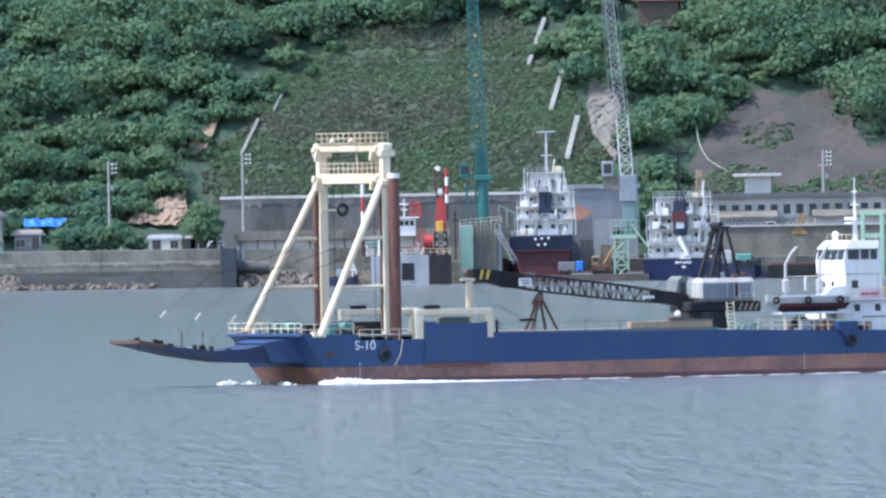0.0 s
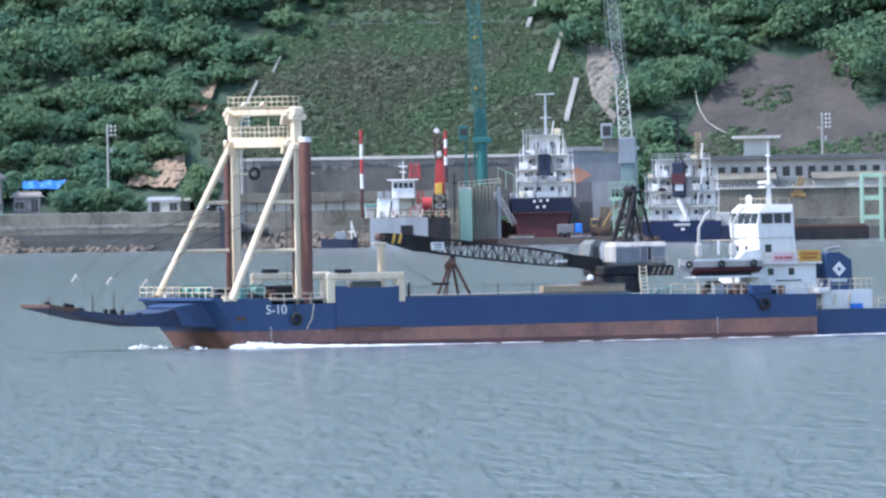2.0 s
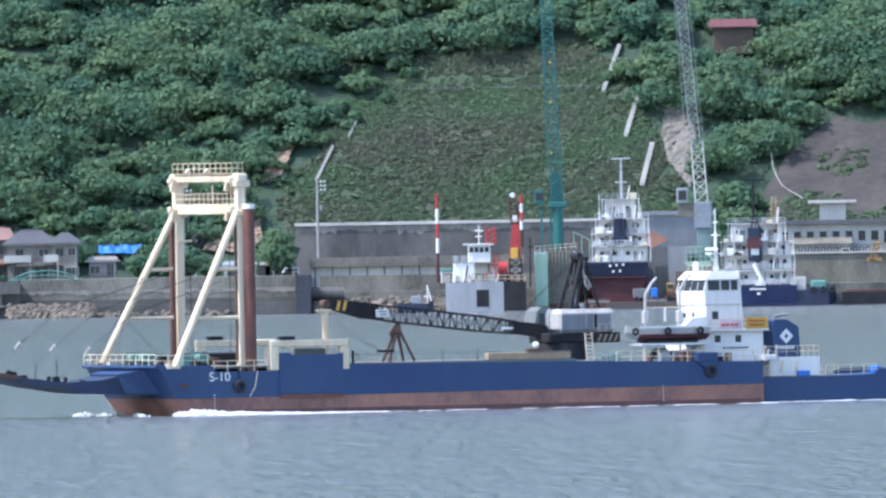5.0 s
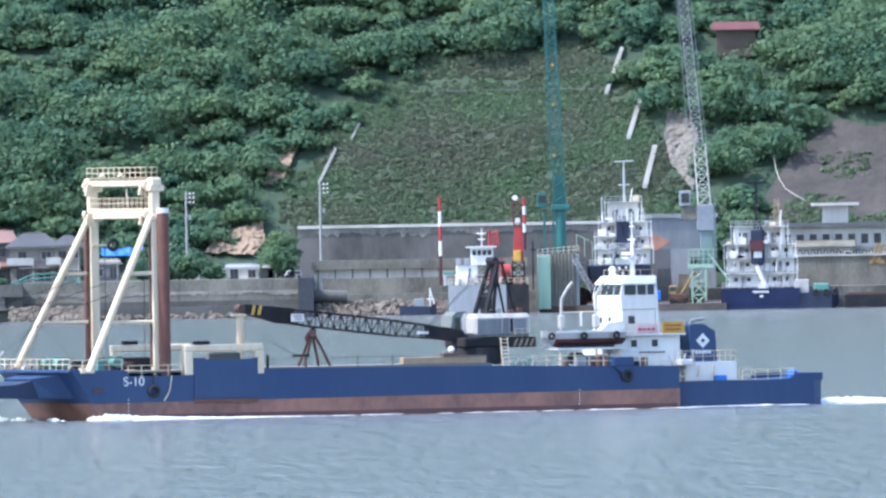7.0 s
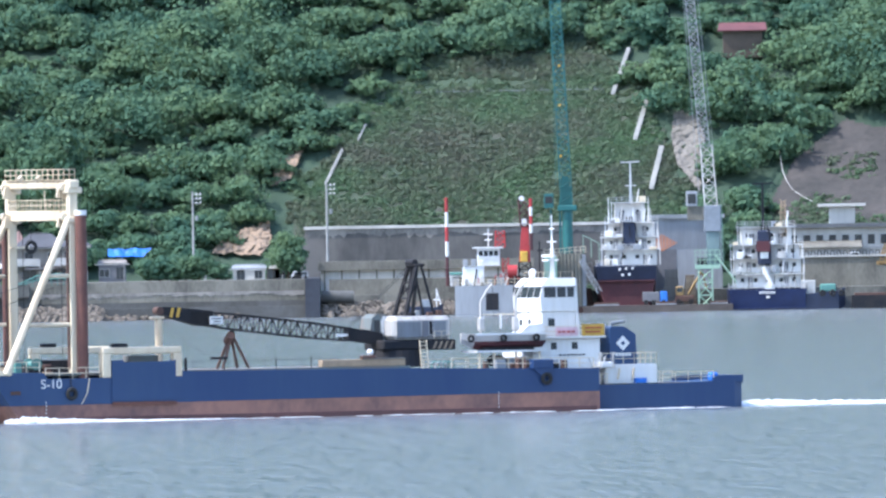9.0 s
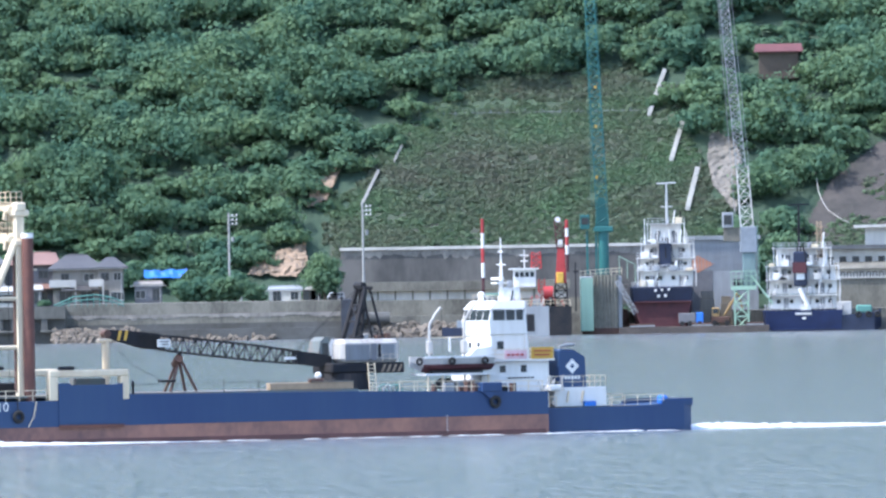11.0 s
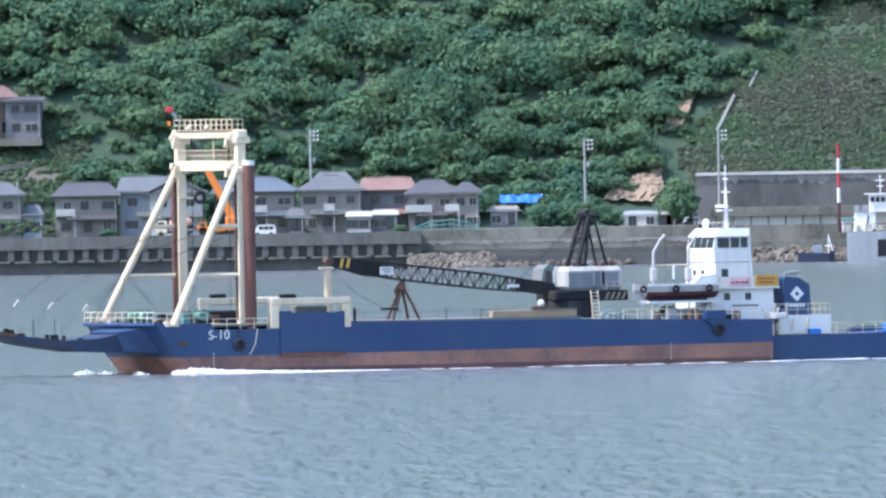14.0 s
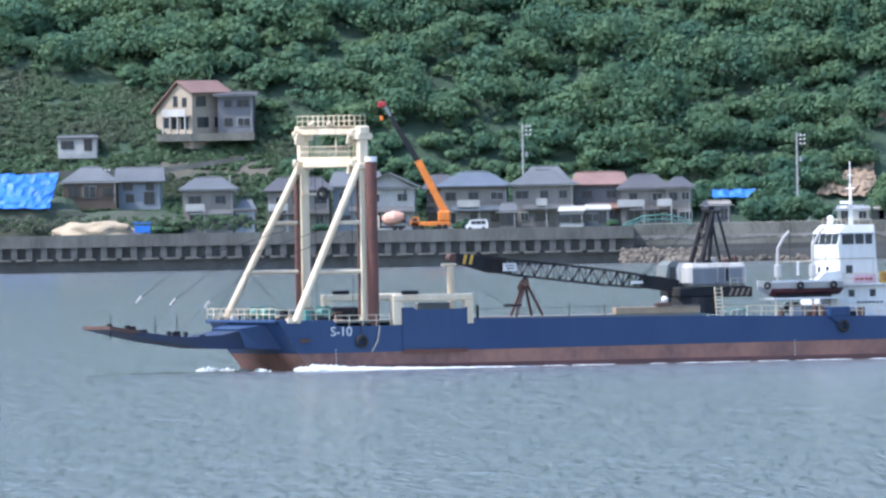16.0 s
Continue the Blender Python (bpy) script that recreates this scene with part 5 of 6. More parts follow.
part("wall", box(-7.5, 30, 0, 6, 0, 7.92 - LAND + 2.6), M_CONCL, long_shed)
part("roof", box(-8, 30.5, -1.0, 6.5, 7.92 - LAND + 2.6, 9.52 - LAND + 2.6), M_CONC, long_shed)
for i in range(12):
    part("wall_post", box(-7 + i * 3.1, -6.7 + i * 3.1, -0.12, 0, 0, 7.92 - LAND + 2.6), M_CONC, long_shed)

# dredger with red and white cranes
dr = thing("grab_dredger", "grey grab dredger with white house and red cranes", "dredger", pose(15.3, 3584, 0))
part("hull", loft([hull_section(-7.0, 4, -1.5, 4.9), hull_section(3.2, 4, -1.5, 5.0)]), M_GREY, dr)
part("dark_hull", loft([hull_section(3.22, 4, -1.5, 4.9), hull_section(7.2, 4, -1.5, 4.9)]), M_BLACK, dr)
part("side_opening", box(-1.6, 0.6, -4.06, -4.0, 0.6, 3.6), M_BLACK, dr)
part("dredger_rail", railing([(-7, -3.8, 4.95), (7.0, -3.8, 4.95)], 1.1, 1.2, 0.06), M_CREAM, dr)
part("work_house", box(-5.6, -1.8, -3, 2, 4.95, 8.4, bev=0.1), M_WHITE, dr)
dh = part("bridge", box(-3.0, 1.0, -2, 2, 8.4, 11.5, bev=0.08), M_WHITE, dr)
for i in range(4):
    part("window", box(-2.7 + i * 0.9, -2.0 + i * 0.9, -2.06, -2.0, 10.2, 11.1), M_GLASS, dh)
part("bridge_roof", box(-3.8, 1.6, -2.6, 2.4, 11.5, 11.75), M_WHITE, dr)
part("roof_mast", bars([((-1.0, 0, 11.7), (-1.0, 0, 15.0)), ((-1.8, 0, 14.0), (-0.2, 0, 14.0)), ((-1.6, 0, 13), (-0.4, 0, 13))], 0.1, 5), M_WHITE, dr)
part("red_frame", lattice((1.1, 0, 11.7), (1.1, 0, 14.6), 1.7, 1.5, 3, 0.13, 0.09), M_REDP, dr)
part("canopy", box(-7.9, -5.4, -2, 1, 6.9, 7.4, bev=0.1), M_NET, dr, "teal canvas canopy")
for x in (-7.7, -5.6):
    part("canopy_post", tube((x, -1.9, 4.9), (x, -1.9, 6.9), 0.09, 6), M_WHITE, dr)
part("canopy_locker", box(-7.6, -6.2, -1.6, 0.6, 4.95, 6.4, bev=0.08), M_DIRTY, dr)
part("winch_red", tube((2.3, -2.4, 7.4), (4.0, -2.4, 7.4), 1.1, 14), M_REDP, dr, "red winch drum")
part("winch_frame", lattice((2.0, -1.5, 5.0), (2.0, -1.5, 9.8), 1.2, 1.0, 4, 0.1, 0.07), M_REDP, dr)
part("winch_bed", box(1.6, 4.4, -3.0, -0.5, 4.95, 6.3, bev=0.1), M_REDP, dr)
part("crane_tower", loft([[(4.4, -0.9, 9.0), (6.4, -0.9, 9.0), (6.4, 0.9, 9.0), (4.4, 0.9, 9.0)], [(4.9, -0.6, 15.4), (6.1, -0.6, 15.4), (6.1, 0.6, 15.4), (4.9, 0.6, 15.4)]]), M_REDP, dr, "tapered red crane tower")
part("crane_head", lattice((5.4, 0, 15.3), (5.4, 0, 20.0), 1.3, 1.9, 4, 0.12, 0.09), M_DRED, dr, "dark red lattice crane head")
part("head_sheave", tube((5.0, -0.4, 20.2), (5.0, 0.4, 20.2), 0.5, 12), M_WHITE, dr)
part("crane_legs", lattice((5.4, 0, 4.9), (5.4, 0, 9.0), 2.2, 2.0, 3, 0.14, 0.1), M_BLACK, dr)
rr = random.Random(31)
for i in range(26):
    x, z = rr.uniform(-5.4, 8.0), rr.choice((4.95, 4.95, 4.95, 8.4))
    if z > 5 and x > -1.9:
        z = 4.95
    if i % 2:
        part("deck_pipe", tube((x, -3.2, z), (x + rr.uniform(-0.6, 0.6), -3.0, z + rr.uniform(0.8, 3.2)), rr.uniform(0.06, 0.13), 5), rr.choice((M_WHITE, M_DIRTY, M_BLACK, M_REDP)), dr)
    else:
        part("deck_box", box(x - rr.uniform(0.2, 0.7), x + rr.uniform(0.2, 0.7), -3.3, -2.5, z, z + rr.uniform(0.4, 1.4), bev=0.06), rr.choice((M_WHITE, M_DIRTY, M_GREY, M_RUST, M_BLACK)), dr)
part("crane_lamp", box(5.0, 5.8, -1.3, -1.0, 15.8, 16.6), M_WHITE, dr)
part("yellow_base", box(4.6, 5.9, -1.4, 1.0, 9.0, 10.9, bev=0.1), M_YEL, dr)
for x, z0, z1 in ((-8.3, 5.0, 20.6), (6.6, 11, 20.2)):
    n = 6
    for i in range(n):
        part("pole_band", tube((x, -1.5, z0 + (z1 - z0) * i / n), (x, -1.5, z0 + (z1 - z0) * (i + 1) / n), 0.3, 10), (M_DRED if i < 2 else M_REDP) if (i % 2 or i < 1) else M_WHITE, dr)
part("signal_post", bars([((8.0, -2, 4), (8.0, -2, 12.6)), ((7.6, -2, 11), (8.6, -2, 11))], 0.16, 6), M_BLACK, dr)

bt = thing("small_tug", "small dark harbour boat moored beside the dredger", "boat", pose(2.8, 3582, 0))
part("hull", loft([hull_section(-3.2, 1.2, -0.6, 1.5), hull_section(2.2, 1.2, -0.6, 1.3), hull_section(3.3, 0.3, -0.4, 1.9)]), M_NAVY, bt)
part("cabin", box(-0.6, 1.2, -0.8, 0.8, 1.3, 2.7, bev=0.1), M_WALLB, bt)
part("boat_mast", bars([((2.2, 0, 1.3), (2.2, 0, 4.6)), ((1.6, 0, 2.6), (2.8, 0, 2.6)), ((2.2, 0, 4.4), (3.0, 0, 1.6))], 0.12, 5), M_WHITE, bt)
bt2 = thing("dark_workboat", "dark workboat with tyre fenders moored at the yard quay", "boat", pose(72.6, 3588, 0))
part("hull", loft([hull_section(-3.2, 2, -0.6, 2.4), hull_section(3.4, 2, -0.6, 3.0), hull_section(4.6, 1, 0.4, 3.6)]), M_NAVY, bt2)
part("cabin", box(-3.2, -0.6, -1.4, 1.4, 2.4, 4.9, bev=0.1), M_WALLW, bt2)
part("deck_load", box(0.2, 3.0, -1.5, 1.5, 2.8, 4.2, bev=0.2), M_NET, bt2)
for x in (0.6, 2.4, 4.0):
    part("tyre_fender", ring((x, -2.1, 2.6), 0.4, 0.2, 14), M_RUBBER, bt2)
bg = thing("flat_barge", "low dark flat barge moored at the yard quay", "barge", pose(87.4, 3588, 0))
part("hull", loft([hull_section(-9, 3, -0.6, 2.1), hull_section(9, 3, -0.6, 2.1)]), M_BLACK, bg)
part("coaming", box(-8.5, 8.5, -2.8, 2.8, 2.1, 2.5), M_RUST, bg)
yc = thing("yard_truck", "blue tipper truck on the slipway", "truck", pose(42.8, 3586, 1.0))
part("truck_bed", box(-1.4, 1.6, -1, 1, 0.6, 2.3, bev=0.1), M_WALLD, yc)
part("truck_cab", box(1.7, 3.0, -1, 1, 0.5, 2.4, bev=0.15), M_TARP, yc)
for x in (-0.8, 0.6, 2.3):
    part("wheel", tube((x, -1.1, 0.45), (x, -0.7, 0.45), 0.45, 12), M_RUBBER, yc)
solid("slipway", box(30.9, 57.3, 3580, 3601, -2, 0.98), mat("stained_slipway", (0.10, 0.082, 0.070), 0.9, scale=0.6, col2=(0.055, 0.046, 0.042), bump=0.03), "stained slipway floor at the dry dock", kind="structure")
for x, y, w, h, m in ((46.6, 3596, 3.0, 6.2, M_WALL), (49.9, 3595, 2.4, 5.2, M_TIMBER), (31.9, 3595, 1.8, 3.2, M_RUST)):
    st = thing("yard_stack", "stack of plates and boxes beside the dry dock", "stack", pose(x, y, 0.98), "yard stacks")
    for k in range(4):
        part("crate", box(-w / 2 + 0.15 * k, w / 2 - 0.1 * k, -1, 1, h * k / 4, h * (k + 1) / 4 - 0.03, bev=0.05), m, st)

sc = thing("scaffold_tower", "steel scaffold tower beside the docked coaster", "scaffold", pose(31.7, 3596, 0.98))
for k in range(4):
    part("lift", railing([(-1.0, -1, 1.9 * k), (1.0, -1, 1.9 * k), (1.0, 1, 1.9 * k), (-1.0, 1, 1.9 * k), (-1.0, -1, 1.9 * k)], 1.9, 1.0, 0.06, 1), M_GALV, sc)
    part("platform", box(-1.0, 1.0, -1, 1, 1.9 * k + 1.8, 1.9 * k + 1.88), M_TIMBER, sc)
mc = thing("yard_loader", "rust-orange loader crane parked on the slipway", "loader crane", pose(49.0, 3590, 0.98))
part("loader_body", box(-1.8, 1.6, -1.2, 1.2, 0.5, 1.6, bev=0.1), M_RUST, mc)
part("loader_cab", box(-1.7, -0.3, -1.1, 1.1, 1.6, 3.2, bev=0.15), M_OCHRE, mc)
part("loader_window", box(-1.5, -0.5, -1.15, -1.1, 2.2, 3.0), M_GLASS, mc)
part("loader_jib", tube((0.4, 0, 1.6), (3.0, 0, 5.8), 0.22, 8), M_OCHRE, mc)
part("loader_arm", tube((3.0, 0, 5.8), (3.9, 0, 2.6), 0.16, 8), M_OCHRE, mc)
for x in (-1.2, 1.0):
    part("wheel", tube((x, -1.3, 0.5), (x, -0.8, 0.5), 0.5, 12), M_RUBBER, mc)
for i, (x, w) in enumerate(((35.0, 2.2), (45.5, 1.8), (54.9, 1.5))):
    pp = thing("pipe_stack", "stack of rusty pipes lying on the slipway", "pipes", pose(x, 3583.5, 0.98), "pipe stacks")
    for k in range(7):
        part("pipe", tube((-w, 0.3 * (k % 4), 0.16 + 0.28 * (k // 4)), (w, 0.3 * (k % 4), 0.16 + 0.28 * (k // 4)), 0.14, 8), M_RUST if k % 3 else M_GREY, pp)

# ---- poles ----
for x, z0, z1, arms in ((-38.3, 6.2, 22.43, 3), (-14.3, 6.0, 23.71, 3), (89.7, 6.2, 22.39, 4), (-87.4, 6.2, 24.88, 3), (-36.3, 6.2, 9.87, 0), (-163.0, 6.2, 18.30, 1), (-140.0, 6.2, 16.40, 0), (-76.5, 6.2, 14.49, 0)):
    pl = thing("utility_pole", "grey concrete utility pole with crossarms and insulators", "utility pole", pose(x, 3636, z0), "utility poles")
    part("post", tube((0, 0, 0), (0, 0, z1 - z0), 0.26, 8, r2=0.18), M_POLE, pl)
    for k in range(arms):
        z = z1 - z0 - 0.6 - 0.75 * k
        a = part("crossarm", tube((0 if k < 3 else -1, 0, z), (1.5, 0, z), 0.09, 5), M_POLE, pl)
        for q in (0.7, 1.4):
            part("insulator", tube((q, 0, z), (q, 0, z + 0.35), 0.13, 6), M_WHITE, a)
    part("transformer", tube((0.7, 0, (z1 - z0) * 0.68), (0.7, 0, (z1 - z0) * 0.68 + 0.9), 0.3, 8), M_GALV, pl)


# ---- stairs, fences and rocks on the hill ----
def flight(x0, z0, x1, z1, w, label, name="slope_stair"):
    s = thing(name, label, "stairs", pose(*slope_point(x0, z0)), "slope stairs")
    o = slope_point(x0, z0)
    n = max(6, int((z1 - z0) / 0.5))
    for i in range(n):
        q = slope_point(x0 + (x1 - x0) * i / n, z0 + (z1 - z0) * i / n) - o
        part("tread", box(q.x - w / 2, q.x + w / 2, q.y - 0.9, q.y + 0.6, q.z + 0.3, q.z + 1.05), M_CONCL, s)


for a in ((36.9, 38.02, 39.9, 46.07, 0.7), (40.7, 29.95, 43.0, 37.21, 0.8), (43.4, 21.20, 45.4, 28.67, 0.9),
          (-14.2, 22.91, -11.0, 29.15, 0.45), (-8.3, 30.61, -6.1, 34.77, 0.3)):
    flight(*a, "weathered white concrete stair climbing the slope")
fe = thing("slope_fence", "thin pale guard fence across the slope", "fence", pose(0, 0, 0))
pts = [slope_point(-0.5 + i * 3.1, 38.85) + Vector((0, -0.4, 0.5)) for i in range(13)]
part("fence_rail", path(pts, 0.07, 4), M_GALV, fe)
for p in pts:
    part("fence_post", tube(p - Vector((0, 0, 0.8)), p + Vector((0, 0, 0.5)), 0.06, 4), M_GALV, fe)
red_hut = thing("hill_hut", "dark hut with a dull red roof among hill trees", "hut", pose(*(slope_point(59.9, 45.92) + Vector((0, -5, 0.5)))))
part("wall", box(-3.6, 3.6, 0, 5, -2, 3.0), M_WOOD, red_hut)
part("roof", gable_or_hip(-4.0, 4.0, -0.4, 5, 3.0, 4.4, 0.3), mat("dull_red_roof", (0.13, 0.045, 0.045), 0.7), red_hut)

sp = thing("slope_pipe", "thin pale drain pipe curving down the rock slope", "pipe", pose(0, 0, 0))
part("pipe_run", path([slope_point(x, z) + Vector((0, -1.2, 1.5)) for x, z in ((66.0, 27.6), (66.3, 25.40), (66.6, 22.90), (67.3, 21.09), (68.3, 19.47), (70.0, 18.34), (71.8, 17.3))], 0.06, 5), M_CONCL, sp)

# ---- the houses along the shore road ----
def house(x0, x1, y, zb, ze, zr, wall, roof, label, hip=2.0, depth=8.0, balcony=None, lean=True, floors=2, name="house"):
    """A two-storey house that faces the water. balcony: x0, x1 of a white parapet."""
    h = thing(name, label, "house", pose(x0, y, zb))
    w, e, r = x1 - x0, ze - zb, zr - zb
    part("wall", box(0, w, 0, depth, -1.0, e), wall, h)
    part("roof", gable_or_hip(0, w, 0, depth, e, r, hip, 0.9 if floors == 2 else 0.3), roof, h)
    part("eaves_board", box(-0.8, w + 0.8, -0.82, -0.72, e - 0.32, e - 0.19), M_WALLW if int(x0) % 2 else M_WOOD, h)
    part("ridge_cap", tube((hip * 0.9, depth / 2, r), (w - hip * 0.9, depth / 2, r), 0.16, 6), roof, h)
    fl = e / floors
    rr = random.Random(int(x0 * 7) + 900)
    for k in range(floors):
        n = max(2, int(w / 3.2))
        for i in range(n):
            x = w * (i + 0.5) / n + rr.uniform(-0.3, 0.3)
            window(h, x, fl * k + fl * 0.52, 0.0, rr.choice((1.3, 1.7, 2.2)), 1.25 if k else rr.choice((1.3, 2.0)), rr.choice((M_WALLW, M_WALLD, M_WALLD, M_WOOD)))
    if lean and floors == 2:
        a = rr.uniform(0.0, 0.35) * w
        part("lower_roof", prism([(-1.6, fl - 0.45), (0.0, fl + 0.35), (0.0, fl + 0.1), (-1.6, fl - 0.65)], a, w, axis="x"), roof, h)
    if balcony:
        b0, b1 = balcony[0] - x0, balcony[1] - x0
        part("balcony", box(b0, b1, -1.3, -1.15, fl + 0.1, fl + 1.35), M_WALLW, h, "white balcony parapet")
        part("balcony_floor", box(b0, b1, -1.15, 0, fl - 0.05, fl + 0.12), M_WALLW, h)
        part("balcony_post", box(b1 - 0.2, b1, -1.3, -1.1, 0, fl + 0.1), M_WALLW, h)
    part("gutter_pipe", tube((w - 0.3, -0.1, 0), (w - 0.3, -0.1, e), 0.07, 5), M_WALLW, h)
    return h


HY = 3622
house(-147.9, -138.9, HY, 6.2, 14.11, 16.21, M_WALL, M_ROOFG, "grey-roofed two-storey house with beige walls", 3.0, balcony=(-147.4, -144.0))
house(-138.7, -135.1, HY, 6.2, 10.40, 12.10, M_WALLB, M_ROOFG, "low grey house annex by the shore road", 1.0, floors=1)
house(-132.9, -121.9, HY + 4, 6.2, 13.63, 15.93, M_WALL, M_ROOFD, "dark-roofed house with a long white balcony", 2.5, balcony=(-132.8, -129.3))
house(-121.3, -112.9, HY + 6, 6.2, 14.25, 16.85, M_WALLB, M_ROOFG, "blue-grey house with a grey tiled roof", 1.0)
gabled = house(-115.9, -106.6, HY + 3, 6.2, 13.9, 14.1, M_WALLW, M_ROOFG, "pale gabled house with a grey roof", 0.2, lean=True)
for a in (-1, 1):
    part("gable_slope", prism([(4.65 - a * 0.1, 10.2), (4.65 + a * 5.6, 7.45), (4.65 + a * 5.6, 7.7), (4.65 - a * 0.1, 10.45)], -1.0, 8.8), M_ROOFG, gabled)
part("gable_wall", prism([(0.1, 7.6), (9.2, 7.6), (4.65, 10.1)], -0.02, 8.0), M_WALLW, gabled)
part("gable_window", box(7.4, 7.8, -0.08, -0.03, 6.0, 7.2), M_GLASS, gabled)
house(-104.6, -100.1, HY + 8, 6.2, 13.49, 15.99, M_WALL, M_ROOFD, "dark-roofed house behind the road", 1.5)
house(-102.0, -90.0, HY, 6.2, 13.9, 16.35, M_WALL, M_ROOFB, "wide house with a blue-grey hipped roof", 4.2, balcony=(-98.9, -94.9))
house(-89.0, -78.2, HY, 6.2, 14.0, 16.5, M_WALL, M_ROOFG, "beige house with a grey hipped roof", 4.5, balcony=(-84.8, -82.9))
house(-87.5, -79.5, HY + 9, 6.2, 14.4, 17.1, M_WALL, M_ROOFG, "second grey roof behind the beige house", 2.5)
house(-78.1, -69.2, HY + 5, 6.2, 13.8, 15.9, M_WALLD, M_ROOFR, "dark-walled house with a faded red tile roof", 1.0)
house(-69.7, -61.3, HY, 6.2, 13.0, 15.4, M_WALL, M_ROOFD, "beige house with dark roof and broad white balcony", 3.2, balcony=(-70.3, -65.5))
house(-61.6, -57.2, HY - 1.5, 6.2, 13.1, 14.9, M_WALL, M_ROOFD, "front wing with a dark roof and white balcony", 2.4, balcony=(-63.2, -60.6), lean=False)
house(-160.0, -152.5, HY + 14, 11.62, 15.74, 18.14, M_WALLB, M_ROOFG, "grey gabled wing of an old farmhouse", 0.3, lean=False)
house(-169.8, -160.2, HY + 10, 11.91, 15.89, 18.39, M_WOOD, M_ROOFG, "old dark timber farmhouse with tiled hip roof", 3.5, floors=1)
house(-205, -193, HY, 6.2, 12, 14.5, M_WALL, M_ROOFG, "beige house with a grey roof by the road", 3.0)
p = slope_point(-144.6, 24.0)
hh = thing("hillside_house", "beige hillside house with an uneven red tile gable roof", "house", pose(p.x, p.y - 6, p.z + 0.3, 0, 0, 45))
prof = [(0, -3.0), (0, 7.2), (3.4, 9.0), (9.6, 3.9), (9.6, -3.0)]
part("wall", prism(prof, 0, 8.8, axis="x"), mat("sand_render", (0.40, 0.33, 0.25), 0.9, scale=0.4), hh, "sand-coloured rendered wall")
part("roof", prism([(-0.7, 6.95), (3.4, 9.15), (3.4, 9.4), (-0.8, 7.2)], -0.7, 9.4, axis="x"), M_ROOFR, hh)
part("roof", prism([(3.4, 9.15), (10.3, 3.45), (10.4, 3.7), (3.4, 9.4)], -0.7, 9.4, axis="x"), M_ROOFR, hh)
for y0, y1, z0, z1 in ((1.4, 2.6, 4.6, 6.3), (3.8, 5.0, 4.6, 6.6), (1.0, 3.0, 0.6, 2.8), (3.6, 5.4, 0.6, 2.8), (6.2, 7.6, 0.8, 2.7)):
    part("window", box(-0.06, -0.01, y0, y1, z0, z1), M_GLASS, hh)
part("balcony", box(-1.6, -1.45, 0.2, 6.4, 2.9, 4.2), M_WALLW, hh, "white balcony parapet")
part("balcony_floor", box(-1.45, 0, 0.2, 6.4, 2.85, 3.05), M_WALLW, hh)
for y in (0.3, 2.3, 4.3, 6.3):
    part("verandah_post", box(-1.6, -1.4, y - 0.1, y + 0.1, -0.2, 2.9), M_WALLW, hh)
for x, z, w in ((2.2, 5.6, 2.2), (2.6, 1.8, 2.6), (6.6, 1.8, 2.0)):
    window(hh, x, z, 0.0, w, 1.7, M_WOOD)
house(p.x + 4.6, p.x + 11.0, p.y - 4, p.z + 0.3, p.z + 7.0, p.z + 7.5, M_WALLD, M_ROOFD, "dark grey wing beside the hillside house", 0.3, lean=False)
solid("hillside_terrace", box(p.x - 6.5, p.x + 11.2, p.y - 6.3, p.y + 6, p.z - 1.3, p.z + 0.05), M_CONC, "stone terrace under the hillside house", kind="structure")
solid("bank_wall", prism([(-178, 17.6), (-152, 18.2), (-138, 19.9), (-138, 19.2), (-152, 17.2), (-178, 16.6)], 3658, 3660), M_QUAY, "grey retaining wall climbing the bank", kind="structure")
q = slope_point(-168.6, 21.2)
house(q.x, q.x + 7.1, q.y - 3, q.z - 0.2, q.z + 2.6, q.z + 2.9, M_WALLW, M_ROOFG, "small white shed on a hillside terrace", 0.2, 5.0, lean=False, floors=1, name="shed")
house(-80.6, -76.3, HY - 6, 6.2, 9.19, 9.89, M_WALLW, M_WALLW, "low white garage by the road", 0.2, 4.0, lean=False, floors=1, name="garage")
house(-76.1, -71.7, HY - 4, 6.2, 9.40, 10.10, M_WALLD, M_WALLW, "low shed with a white roof", 0.2, 4.0, lean=False, floors=1, name="shed")
house(-55.1, -50.3, HY, 6.2, 9.93, 10.43, M_WALLD, M_WALL, "small flat-roofed shed beside the trees", 0.2, 5.0, lean=False, floors=1, name="shed")
house(-91.1, -88.3, HY - 5, 6.2, 9.38, 10.78, M_WALL, M_ROOFG, "low outbuilding with a grey roof", 0.5, 4.0, lean=False, floors=1, name="shed")
house(-31.1, -25.4, HY - 6, 6.2, 8.66, 9.16, M_CONCL, M_GREY, "low pale prefab hut on the quay", 0.2, 3.0, lean=False, floors=1, name="hut")
house(-24.4, -22.0, HY - 6, 6.2, 8.66, 8.96, M_WALLW, M_WALLW, "white storage container on the quay", 0.1, 2.5, lean=False, floors=1, name="container")


